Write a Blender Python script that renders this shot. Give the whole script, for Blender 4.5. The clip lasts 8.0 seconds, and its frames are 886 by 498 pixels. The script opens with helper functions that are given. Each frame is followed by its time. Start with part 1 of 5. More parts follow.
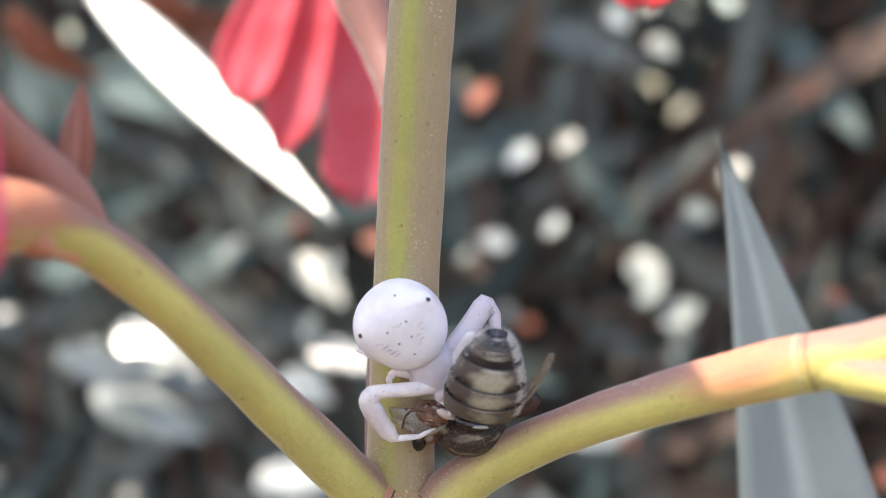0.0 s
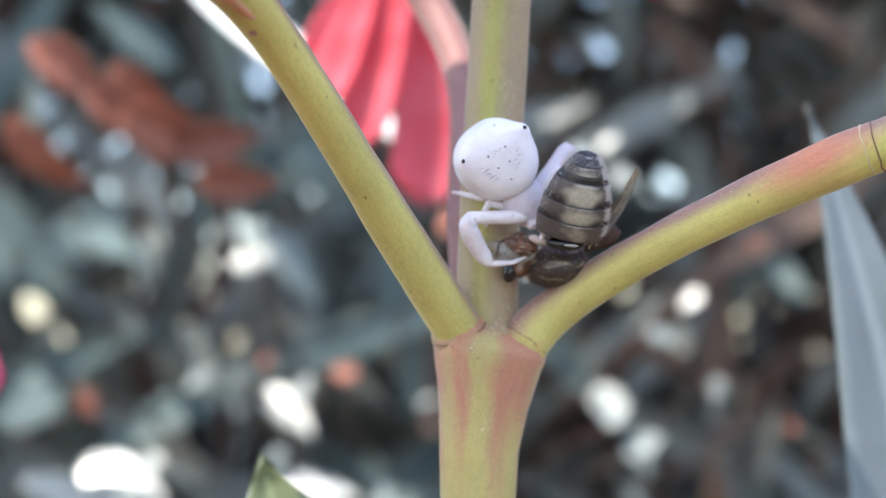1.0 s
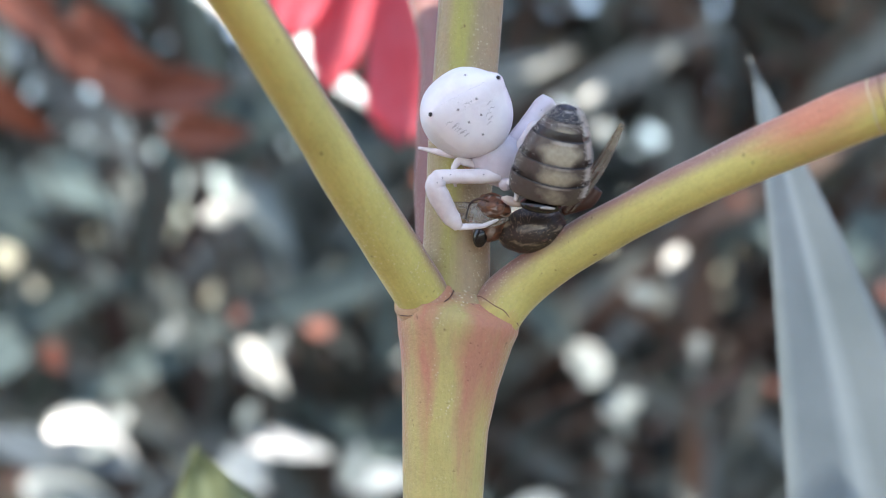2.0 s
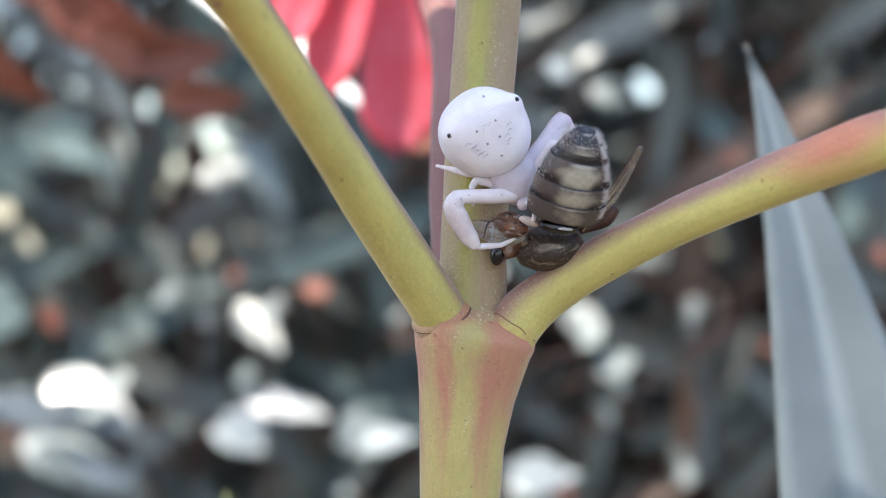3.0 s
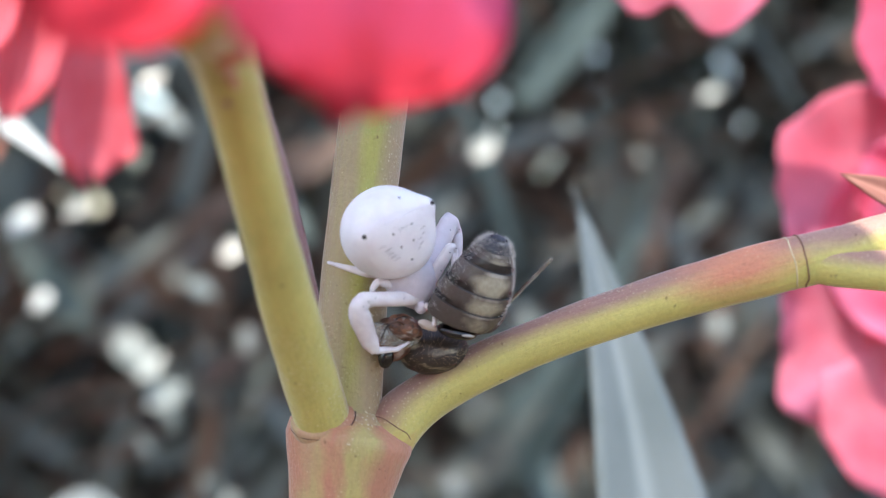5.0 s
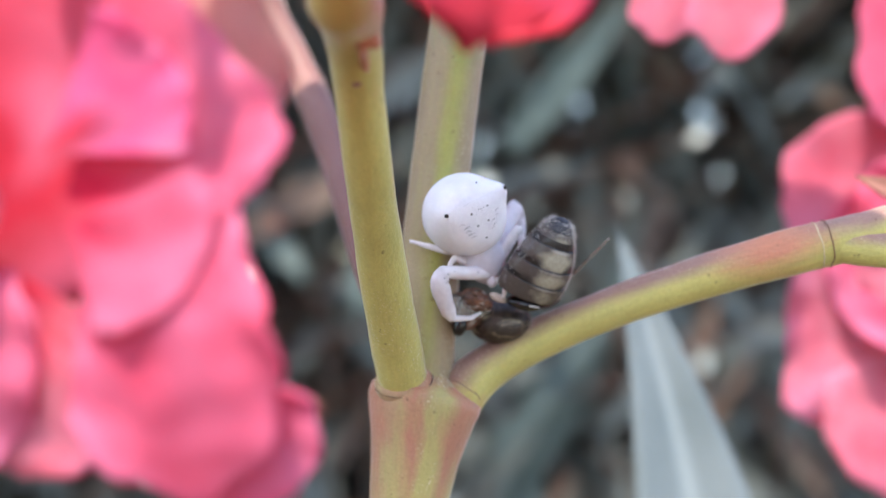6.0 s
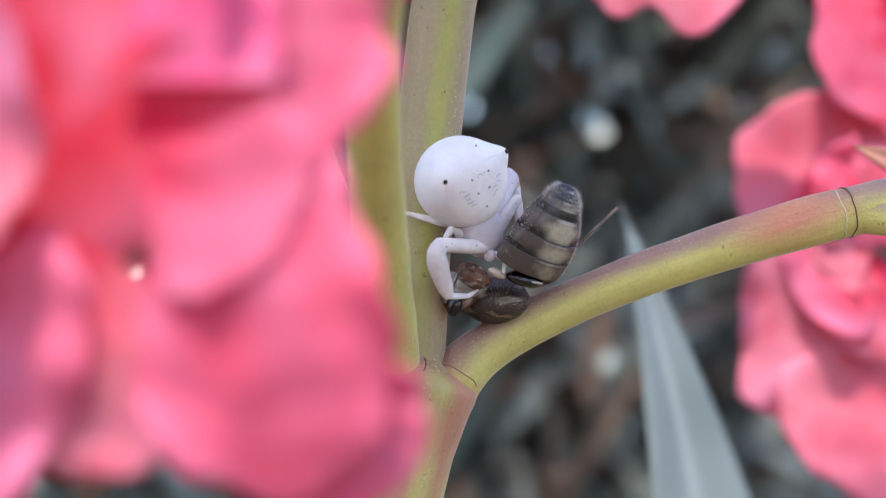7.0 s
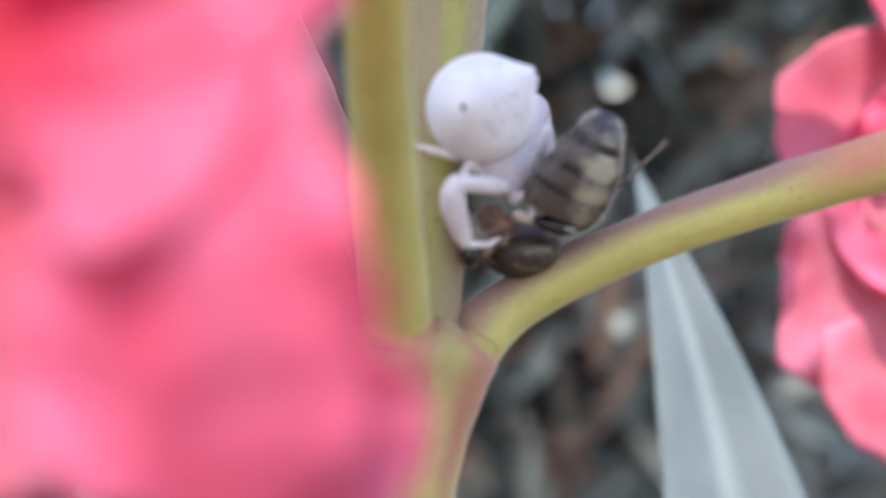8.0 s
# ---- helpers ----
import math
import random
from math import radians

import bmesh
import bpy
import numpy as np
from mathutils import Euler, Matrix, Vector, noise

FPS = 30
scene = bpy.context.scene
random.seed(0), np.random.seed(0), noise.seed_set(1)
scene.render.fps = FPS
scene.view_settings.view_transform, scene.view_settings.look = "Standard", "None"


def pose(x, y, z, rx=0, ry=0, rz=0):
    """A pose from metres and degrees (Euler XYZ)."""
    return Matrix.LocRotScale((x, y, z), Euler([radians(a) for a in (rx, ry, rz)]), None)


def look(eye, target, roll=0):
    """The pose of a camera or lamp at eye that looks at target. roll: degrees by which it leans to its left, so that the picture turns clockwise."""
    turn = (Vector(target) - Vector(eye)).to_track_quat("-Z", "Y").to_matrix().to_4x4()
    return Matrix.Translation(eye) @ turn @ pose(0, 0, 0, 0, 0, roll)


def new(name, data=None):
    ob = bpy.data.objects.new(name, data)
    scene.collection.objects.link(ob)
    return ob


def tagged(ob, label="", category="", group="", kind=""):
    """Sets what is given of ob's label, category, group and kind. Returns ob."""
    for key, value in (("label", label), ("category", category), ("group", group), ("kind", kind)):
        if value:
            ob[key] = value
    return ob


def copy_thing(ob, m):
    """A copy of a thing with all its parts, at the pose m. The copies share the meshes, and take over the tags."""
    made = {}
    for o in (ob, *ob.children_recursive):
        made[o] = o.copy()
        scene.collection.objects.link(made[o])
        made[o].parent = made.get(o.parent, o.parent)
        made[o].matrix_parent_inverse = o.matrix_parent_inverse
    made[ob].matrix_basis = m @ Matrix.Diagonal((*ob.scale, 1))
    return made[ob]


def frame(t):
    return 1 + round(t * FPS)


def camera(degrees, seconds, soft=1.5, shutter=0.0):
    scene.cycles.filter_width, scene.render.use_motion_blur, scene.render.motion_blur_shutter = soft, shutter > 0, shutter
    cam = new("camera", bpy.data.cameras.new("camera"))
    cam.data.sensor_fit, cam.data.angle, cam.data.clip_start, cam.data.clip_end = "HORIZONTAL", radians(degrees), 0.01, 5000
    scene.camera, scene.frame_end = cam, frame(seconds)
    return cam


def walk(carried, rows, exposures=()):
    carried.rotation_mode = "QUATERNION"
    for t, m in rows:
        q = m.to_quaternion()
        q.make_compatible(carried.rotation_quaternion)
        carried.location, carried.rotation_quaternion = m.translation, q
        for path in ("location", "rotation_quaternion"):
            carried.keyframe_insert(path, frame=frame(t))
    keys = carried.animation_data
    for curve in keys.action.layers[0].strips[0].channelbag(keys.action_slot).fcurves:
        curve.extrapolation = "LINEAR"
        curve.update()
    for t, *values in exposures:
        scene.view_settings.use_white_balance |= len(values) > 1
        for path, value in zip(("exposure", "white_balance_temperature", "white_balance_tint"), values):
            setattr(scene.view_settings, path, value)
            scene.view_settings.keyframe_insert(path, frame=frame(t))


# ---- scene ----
MM = 0.001
BASE_Z = 1.2


def at(x, y, z):
    """A place given in millimetres from the spider's back."""
    return Vector((x * MM, y * MM, BASE_Z + z * MM))


def cam_pose(x, y, z, rx, ry, rz):
    return pose(x * MM, y * MM, BASE_Z + z * MM, rx, ry, rz)


# ---- camera and its walk ----
cam = camera(34.82, 8.0, soft=1.0)
cam.data.dof.use_dof = True
cam.data.dof.focus_distance = 0.0905
cam.data.dof.aperture_fstop = 25.0
cam.data.dof.aperture_blades = 0

PATH = [
    (0, 4.12, -84.66, 13.17, 83.94, 0.16, 0.79),
    (0.1, 1.50, -86.60, 9.90, 85.57, 0.38, 0.31),
    (0.2, -0.40, -88.20, 6.70, 86.77, 0.57, 0.42),
    (0.3, -1.24, -89.56, 3.61, 87.92, 0.65, -0.73),
    (0.4, -1.00, -90.40, 0.80, 88.59, 0.33, -0.17),
    (0.5, -0.83, -90.90, -1.35, 90.00, -0.00, 0.00),
    (0.6, -0.90, -91.40, -2.90, 89.41, 0.02, -0.49),
    (0.7, -1.19, -92.18, -4.87, 90.51, 0.03, -0.57),
    (0.8, -3.00, -93.30, -8.10, 91.35, -0.03, -1.80),
    (0.9, -5.90, -94.30, -11.30, 92.86, -0.09, -2.71),
    (1, -7.42, -94.72, -13.05, 93.62, -0.10, -2.40),
    (1.1, -7.40, -94.00, -13.40, 93.38, -0.01, -2.33),
    (1.3, -7.40, -90.20, -13.60, 92.61, 0.29, -3.72),
    (1.4, -7.40, -88.20, -13.70, 91.27, 0.38, -3.90),
    (1.5, -7.42, -86.85, -13.67, 92.20, 0.34, -3.75),
    (1.6, -7.20, -86.40, -13.40, 92.98, 0.13, -3.92),
    (1.7, -6.77, -86.32, -12.82, 92.32, -0.11, -3.76),
    (2.8, -5.54, -87.67, -10.75, 90.82, -0.83, -2.53),
    (2.9, -6.70, -87.50, -9.40, 89.92, -0.65, -3.03),
    (3, -7.90, -86.94, -6.98, 89.27, -0.64, -3.61),
    (3.1, -7.90, -85.70, -4.50, 87.94, -0.99, -3.58),
    (3.2, -7.90, -84.00, -2.20, 87.32, -1.38, -3.77),
    (3.3, -7.80, -82.30, -0.40, 86.40, -1.78, -4.44),
    (3.4, -7.80, -80.60, 0.90, 86.33, -2.18, -5.31),
    (3.5, -7.82, -79.47, 1.35, 87.01, -2.58, -5.46),
    (3.6, -8.10, -78.90, 1.10, 86.86, -2.80, -5.92),
    (3.7, -9.10, -78.80, 0.50, 87.01, -2.77, -6.73),
    (3.8, -10.70, -78.80, -0.10, 87.75, -2.61, -7.84),
    (3.9, -12.90, -78.60, -0.70, 88.27, -2.46, -9.52),
    (4, -15.78, -78.10, -0.95, 88.69, -2.47, -11.78),
    (4.1, -19.00, -76.50, 0.10, 88.24, -2.81, -14.27),
    (4.2, -21.68, -74.29, 2.24, 86.89, -3.33, -15.41),
    (4.3, -22.90, -72.70, 4.30, 86.02, -3.71, -17.10),
    (4.4, -23.30, -71.80, 5.70, 86.26, -3.81, -17.65),
    (4.5, -23.94, -71.49, 6.30, 86.67, -3.47, -20.02),
    (4.6, -25.50, -72.00, 5.10, 88.94, -2.53, -23.06),
    (4.7, -27.75, -73.22, 2.81, 89.41, -2.12, -24.74),
    (5.8, -44.78, -83.50, -5.58, 92.05, -3.88, -27.37),
    (5.9, -44.90, -83.90, -6.40, 91.96, -3.78, -27.24),
    (6, -45.16, -84.07, -7.36, 92.45, -3.65, -27.23),
    (6.1, -45.70, -83.90, -8.40, 93.13, -3.52, -27.66),
    (6.2, -46.40, -83.30, -9.50, 93.80, -3.31, -28.30),
    (6.3, -47.20, -82.40, -10.40, 94.15, -3.11, -28.84),
    (6.4, -47.80, -81.20, -11.00, 94.36, -2.85, -29.93),
    (6.5, -48.06, -79.95, -11.28, 94.24, -2.71, -30.18),
    (6.7, -48.00, -77.10, -10.80, 94.00, -2.71, -30.03),
    (6.8, -47.90, -75.60, -10.40, 93.92, -2.80, -30.91),
    (6.9, -47.70, -74.00, -10.00, 94.13, -2.90, -31.18),
    (7, -47.40, -72.25, -9.81, 93.12, -3.00, -32.32),
    (7.1, -46.70, -70.40, -9.80, 92.65, -3.07, -32.67),
    (7.2, -45.60, -68.60, -9.70, 91.68, -3.10, -32.71),
    (7.3, -44.30, -66.80, -9.70, 91.63, -3.12, -32.76),
    (7.4, -43.00, -65.10, -9.70, 92.50, -3.14, -32.43),
    (7.5, -41.91, -63.74, -9.72, 92.85, -3.16, -32.92),
    (7.6, -41.10, -62.60, -9.70, 91.87, -3.19, -32.44),
    (7.7, -40.70, -61.80, -9.80, 91.72, -3.24, -31.79),
    (7.8, -40.40, -61.10, -9.90, 91.85, -3.30, -32.03),
    (7.9, -40.30, -60.60, -10.10, 91.65, -3.37, -32.49),
    (8, -40.32, -60.18, -10.22, 91.52, -3.43, -32.06),
]
walk(cam, [(t, cam_pose(*row)) for t, *row in PATH], [(0.0, 1.64, 7700, 14), (0.5, 1.74, 7350, 13), (1.0, 1.78, 6900, 12), (1.5, 1.68, 6950, 12), (6.5, 1.65, 7000, 13), (7.0, 1.5, 7000, 13), (7.5, 1.58, 7000, 13), (8.0, 1.62, 7000, 13)])

# ---- world, sun, exposure ----
SUN_TO = Vector((-0.38, -0.30, 0.87)).normalized()
world = bpy.data.worlds.new("sky")
scene.world = world
world.use_nodes = True
wn = world.node_tree
wn.nodes.clear()
w_out = wn.nodes.new("ShaderNodeOutputWorld")
w_bg = wn.nodes.new("ShaderNodeBackground")
w_sky = wn.nodes.new("ShaderNodeTexSky")
w_sky.sky_type = "NISHITA"
w_sky.sun_disc = False
w_sky.sun_elevation = math.asin(SUN_TO.z)
w_sky.sun_rotation = math.atan2(SUN_TO.x, SUN_TO.y)
w_bg.inputs["Strength"].default_value = 0.15
wn.links.new(w_sky.outputs[0], w_bg.inputs[0])
wn.links.new(w_bg.outputs[0], w_out.inputs[0])
sun_data = bpy.data.lights.new("sun", "SUN")
sun_data.energy = 2.7
sun_data.angle = radians(0.53)
sun_data.color = (1.0, 0.95, 0.88)
sun = new("sun", sun_data)
sun.matrix_world = look((0, 0, 4), Vector((0, 0, 4)) - SUN_TO)


# ---- materials ----
def base_mat(name, rough=0.5, spec=0.5):
    m = bpy.data.materials.new(name)
    m.use_nodes = True
    nt = m.node_tree
    bsdf = nt.nodes["Principled BSDF"]
    bsdf.inputs["Roughness"].default_value = rough
    bsdf.inputs["Specular IOR Level"].default_value = spec
    return m, nt, bsdf


def rgb(c):
    return (c[0], c[1], c[2], 1.0)


def noise_node(nt, scale, detail=4.0, rough=0.6, stretch=None):
    tc = nt.nodes.new("ShaderNodeTexCoord")
    n = nt.nodes.new("ShaderNodeTexNoise")
    n.inputs["Scale"].default_value = scale
    n.inputs["Detail"].default_value = detail
    n.inputs["Roughness"].default_value = rough
    if stretch:
        mp = nt.nodes.new("ShaderNodeMapping")
        mp.inputs["Scale"].default_value = stretch
        nt.links.new(tc.outputs["Object"], mp.inputs["Vector"])
        nt.links.new(mp.outputs["Vector"], n.inputs["Vector"])
    else:
        nt.links.new(tc.outputs["Object"], n.inputs["Vector"])
    return n


def grain_node(nt, scale, detail=4.0, rough=0.6, stretch=1.0):
    """Noise in a stem's own space: round it and along it."""
    co = nt.nodes.new("ShaderNodeCombineXYZ")
    for k, key in enumerate(("gx", "gy", "gz")):
        a = nt.nodes.new("ShaderNodeAttribute")
        a.attribute_name = key
        nt.links.new(a.outputs["Fac"], co.inputs[k])
    mp = nt.nodes.new("ShaderNodeMapping")
    mp.inputs["Scale"].default_value = (1.0, 1.0, stretch)
    nt.links.new(co.outputs[0], mp.inputs["Vector"])
    n = nt.nodes.new("ShaderNodeTexNoise")
    n.inputs["Scale"].default_value = scale
    n.inputs["Detail"].default_value = detail
    n.inputs["Roughness"].default_value = rough
    nt.links.new(mp.outputs["Vector"], n.inputs["Vector"])
    return n


def ramp(nt, source, stops):
    r = nt.nodes.new("ShaderNodeValToRGB")
    els = r.color_ramp.elements
    while len(els) < len(stops):
        els.new(0.5)
    for e, (p, c) in zip(els, stops):
        e.position, e.color = p, rgb(c)
    nt.links.new(source, r.inputs[0])
    return r.outputs[0]


def mix(nt, fac, a, b, mode="MIX"):
    n = nt.nodes.new("ShaderNodeMix")
    n.data_type, n.blend_type = "RGBA", mode
    for sock, v in ((n.inputs[0], fac), (n.inputs[6], a), (n.inputs[7], b)):
        if isinstance(v, (int, float)):
            sock.default_value = v
        elif isinstance(v, (tuple, list)):
            sock.default_value = rgb(v)
        else:
            nt.links.new(v, sock)
    return n.outputs[2]


def math_node(nt, op, a, b=None, clamp=False):
    n = nt.nodes.new("ShaderNodeMath")
    n.operation, n.use_clamp = op, clamp
    for sock, v in zip(n.inputs, (a, b)):
        if v is None:
            continue
        if isinstance(v, (int, float)):
            sock.default_value = v
        else:
            nt.links.new(v, sock)
    return n.outputs[0]


def attr(nt, name):
    n = nt.nodes.new("ShaderNodeAttribute")
    n.attribute_name = name
    return n.outputs["Fac"]


def bump(nt, bsdf, height, strength, dist):
    b = nt.nodes.new("ShaderNodeBump")
    b.inputs["Strength"].default_value = strength
    b.inputs["Distance"].default_value = dist
    nt.links.new(height, b.inputs["Height"])
    nt.links.new(b.outputs[0], bsdf.inputs["Normal"])


def sheer(nt, bsdf, colour, amount):
    """Lets light through a thin sheet: part of it passes as diffuse light in the given colour."""
    tr = nt.nodes.new("ShaderNodeBsdfTranslucent")
    if isinstance(colour, (tuple, list)):
        tr.inputs[0].default_value = rgb(colour)
    else:
        nt.links.new(colour, tr.inputs[0])
    mx = nt.nodes.new("ShaderNodeMixShader")
    mx.inputs[0].default_value = amount
    nt.links.new(bsdf.outputs[0], mx.inputs[1])
    nt.links.new(tr.outputs[0], mx.inputs[2])
    out = next(n for n in nt.nodes if n.type == "OUTPUT_MATERIAL")
    nt.links.new(mx.outputs[0], out.inputs[0])


def stem_mat(name, green, blush, scar, wax):
    """Living stem: green body, blush where the pigment is, pale dots and streaks."""
    m, nt, bsdf = base_mat(name, 0.55, 0.35)
    bsdf.inputs["Sheen Weight"].default_value = 0.5
    bsdf.inputs["Sheen Roughness"].default_value = 0.3
    streak = grain_node(nt, 0.6, 6.0, 0.7, 0.14)
    fibre = grain_node(nt, 3.2, 4.0, 0.7, 0.16)
    broad = noise_node(nt, 150.0, 3.0)
    body = mix(nt, ramp(nt, broad.outputs[0], [(0.35, (0, 0, 0)), (0.7, (1, 1, 1))]), green, [c * 0.8 for c in green])
    edge = math_node(nt, "ADD", attr(nt, "blush"), math_node(nt, "MULTIPLY", math_node(nt, "SUBTRACT", streak.outputs[0], 0.5), 0.9))
    col = mix(nt, ramp(nt, edge, [(0.15, (0, 0, 0)), (0.85, (1, 1, 1))]), body, blush)
    rededge = math_node(nt, "ADD", attr(nt, "red"), math_node(nt, "MULTIPLY", math_node(nt, "SUBTRACT", streak.outputs[0], 0.5), 1.1))
    col = mix(nt, ramp(nt, rededge, [(0.2, (0, 0, 0)), (0.95, (1, 1, 1))]), col, scar)
    grain = ramp(nt, fibre.outputs[0], [(0.3, (0.72, 0.72, 0.72)), (0.5, (1, 1, 1)), (0.72, (1.22, 1.2, 1.15))])
    col = mix(nt, 0.22, col, grain, "MULTIPLY")
    pit = noise_node(nt, 3800.0, 3.0, 0.6)
    col = mix(nt, 0.16, col, ramp(nt, pit.outputs[0], [(0.36, (0.7, 0.66, 0.62)), (0.5, (1, 1, 1)), (0.66, (1.2, 1.18, 1.12))]), "MULTIPLY")
    dots = nt.nodes.new("ShaderNodeTexVoronoi")
    dots.inputs["Scale"].default_value = 3600.0
    tc = nt.nodes.new("ShaderNodeTexCoord")
    nt.links.new(tc.outputs["Object"], dots.inputs["Vector"])
    spots = ramp(nt, dots.outputs["Distance"], [(0.16, (1, 1, 1)), (0.32, (0, 0, 0))])
    patch = ramp(nt, noise_node(nt, 260.0, 3.0).outputs[0], [(0.46, (0, 0, 0)), (0.62, (1, 1, 1))])
    dotmask = math_node(nt, "MULTIPLY", math_node(nt, "MULTIPLY", spots, patch), math_node(nt, "ADD", attr(nt, "wax"), 0.03), True)
    col = mix(nt, dotmask, col, wax)
    specks = noise_node(nt, 1500.0, 2.0)
    dark = ramp(nt, specks.outputs[0], [(0.69, (0, 0, 0)), (0.76, (1, 1, 1))])
    col = mix(nt, math_node(nt, "MULTIPLY", dark, 0.55), col, (0.09, 0.035, 0.02))
    nt.links.new(col, bsdf.inputs["Base Color"])
    bsdf.inputs["Subsurface Weight"].default_value = 0.05
    bsdf.inputs["Subsurface Scale"].default_value = 0.0005
    h = math_node(nt, "ADD", math_node(nt, "ADD", streak.outputs[0], math_node(nt, "MULTIPLY", fibre.outputs[0], 0.5)), math_node(nt, "MULTIPLY", dotmask, 0.9))
    h = math_node(nt, "ADD", h, math_node(nt, "MULTIPLY", pit.outputs[0], 0.7))
    bump(nt, bsdf, h, 0.6, 0.00014)
    return m


M_STEM = stem_mat("stem_skin", (0.67, 0.60, 0.20), (0.36, 0.21, 0.17), (0.62, 0.25, 0.15), (0.80, 0.70, 0.48))
M_STEM_TAN = stem_mat("stem_skin_tan", (0.56, 0.48, 0.18), (0.46, 0.31, 0.21), (0.52, 0.24, 0.155), (0.84, 0.74, 0.56))
M_STEM_GREY = stem_mat("stem_skin_grey", (0.44, 0.42, 0.12), (0.38, 0.285, 0.175), (0.42, 0.16, 0.11), (0.80, 0.70, 0.5))
M_PAPILLA = base_mat("stem_papilla", 0.6, 0.3)[0]
M_PAPILLA.node_tree.nodes["Principled BSDF"].inputs["Base Color"].default_value = (0.66, 0.56, 0.36, 1)
M_STEM_RUST = stem_mat("stem_skin_rust", (0.40, 0.20, 0.16), (0.36, 0.17, 0.145), (0.46, 0.2, 0.15), (0.5, 0.38, 0.34))
M_STEM_PURPLE = stem_mat("stem_skin_purple", (0.27, 0.135, 0.115), (0.23, 0.11, 0.10), (0.3, 0.12, 0.1), (0.5, 0.38, 0.34))


def petal_mat(name, body, deep, pale, through_colour, amount=0.5):
    m, nt, bsdf = base_mat(name, 0.6, 0.2)
    veins = noise_node(nt, 420.0, 5.0, 0.6)
    blot = noise_node(nt, 110.0, 3.0)
    col = mix(nt, ramp(nt, blot.outputs[0], [(0.35, (0, 0, 0)), (0.68, (1, 1, 1))]), body, pale)
    col = mix(nt, ramp(nt, math_node(nt, "ADD", attr(nt, "deep"), math_node(nt, "MULTIPLY", math_node(nt, "SUBTRACT", veins.outputs[0], 0.5), 0.7)), [(0.25, (0, 0, 0)), (0.9, (1, 1, 1))]), col, deep)
    col = mix(nt, math_node(nt, "MULTIPLY", attr(nt, "lilac"), 0.8, True), col, (0.84, 0.36, 0.60))
    nt.links.new(col, bsdf.inputs["Base Color"])
    bump(nt, bsdf, veins.outputs[0], 0.35, 0.0003)
    sheer(nt, bsdf, mix(nt, 0.5, col, through_colour), amount)
    return m


M_PINK = petal_mat("petal_pink", (0.79, 0.12, 0.225), (0.66, 0.028, 0.09), (0.835, 0.205, 0.36), (0.91, 0.095, 0.25))
M_SALMON = petal_mat("petal_salmon", (0.78, 0.12, 0.155), (0.6, 0.03, 0.05), (0.85, 0.26, 0.33), (0.94, 0.10, 0.14))
M_PALE = petal_mat("petal_pale", (0.72, 0.30, 0.30), (0.6, 0.1, 0.15), (0.75, 0.42, 0.36), (0.85, 0.3, 0.28))
M_ROSE = petal_mat("petal_rose", (0.765, 0.165, 0.255), (0.67, 0.045, 0.09), (0.81, 0.29, 0.40), (0.88, 0.15, 0.26))
M_MAGENTA = petal_mat("petal_magenta", (0.78, 0.115, 0.29), (0.76, 0.06, 0.10), (0.82, 0.19, 0.42), (0.93, 0.10, 0.28))
M_RED = petal_mat("petal_coral", (0.80, 0.10, 0.10), (0.52, 0.01, 0.02), (0.85, 0.16, 0.22), (0.95, 0.10, 0.10))


def leaf_mat(name, dark, light, rough=0.38, spec=0.6):
    m, nt, bsdf = base_mat(name, rough, spec)
    blot = noise_node(nt, 60.0, 4.0)
    fine = noise_node(nt, 900.0, 3.0)
    col = mix(nt, ramp(nt, blot.outputs[0], [(0.35, (0, 0, 0)), (0.7, (1, 1, 1))]), dark, light)
    col = mix(nt, math_node(nt, "MULTIPLY", attr(nt, "rib"), 0.3), col, [min(1, c * 2.2 + 0.06) for c in light])
    info = nt.nodes.new("ShaderNodeObjectInfo")
    vary = nt.nodes.new("ShaderNodeHueSaturation")
    nt.links.new(math_node(nt, "ADD", math_node(nt, "MULTIPLY", info.outputs["Random"], 0.6), 0.7), vary.inputs["Value"])
    nt.links.new(col, vary.inputs["Color"])
    nt.links.new(vary.outputs[0], bsdf.inputs["Base Color"])
    bump(nt, bsdf, fine.outputs[0], 0.25, 0.0002)
    sheer(nt, bsdf, [c * 1.1 for c in light], 0.18)
    return m


M_LEAF = leaf_mat("leaf_dark_green", (0.08, 0.115, 0.11), (0.14, 0.185, 0.178))
M_LEAF_MID = leaf_mat("leaf_blue_green", (0.072, 0.108, 0.108), (0.125, 0.175, 0.172), 0.55, 0.25)
# dimmer sunlit leaves: part of the sunlight sits in the paler colour
M_LEAF_SUN_DULL = leaf_mat("leaf_sun_dull", (0.17, 0.21, 0.20), (0.25, 0.29, 0.275), 0.34, 0.6)
M_LEAF_GREY = leaf_mat("leaf_grey_green", (0.105, 0.138, 0.15), (0.163, 0.20, 0.217), 0.36, 0.6)
M_LEAF_YOUNG = leaf_mat("leaf_young", (0.15, 0.18, 0.085), (0.23, 0.265, 0.145), 0.5, 0.4)
# brightest sunlit leaves: white sheen put into the colour besides the gloss
M_LEAF_SUN_GLOSS = leaf_mat("leaf_sun_gloss", (0.32, 0.37, 0.36), (0.44, 0.49, 0.48), 0.24, 1.0)
M_LEAF_FAR = leaf_mat("leaf_far", (0.105, 0.122, 0.116), (0.162, 0.185, 0.175), 0.42)
M_LEAF_BROWN = leaf_mat("leaf_brown_far", (0.11, 0.075, 0.06), (0.17, 0.12, 0.095), 0.6, 0.3)
M_LEAF_DRY = leaf_mat("leaf_dry", (0.22, 0.075, 0.05), (0.36, 0.15, 0.105), 0.6, 0.3)


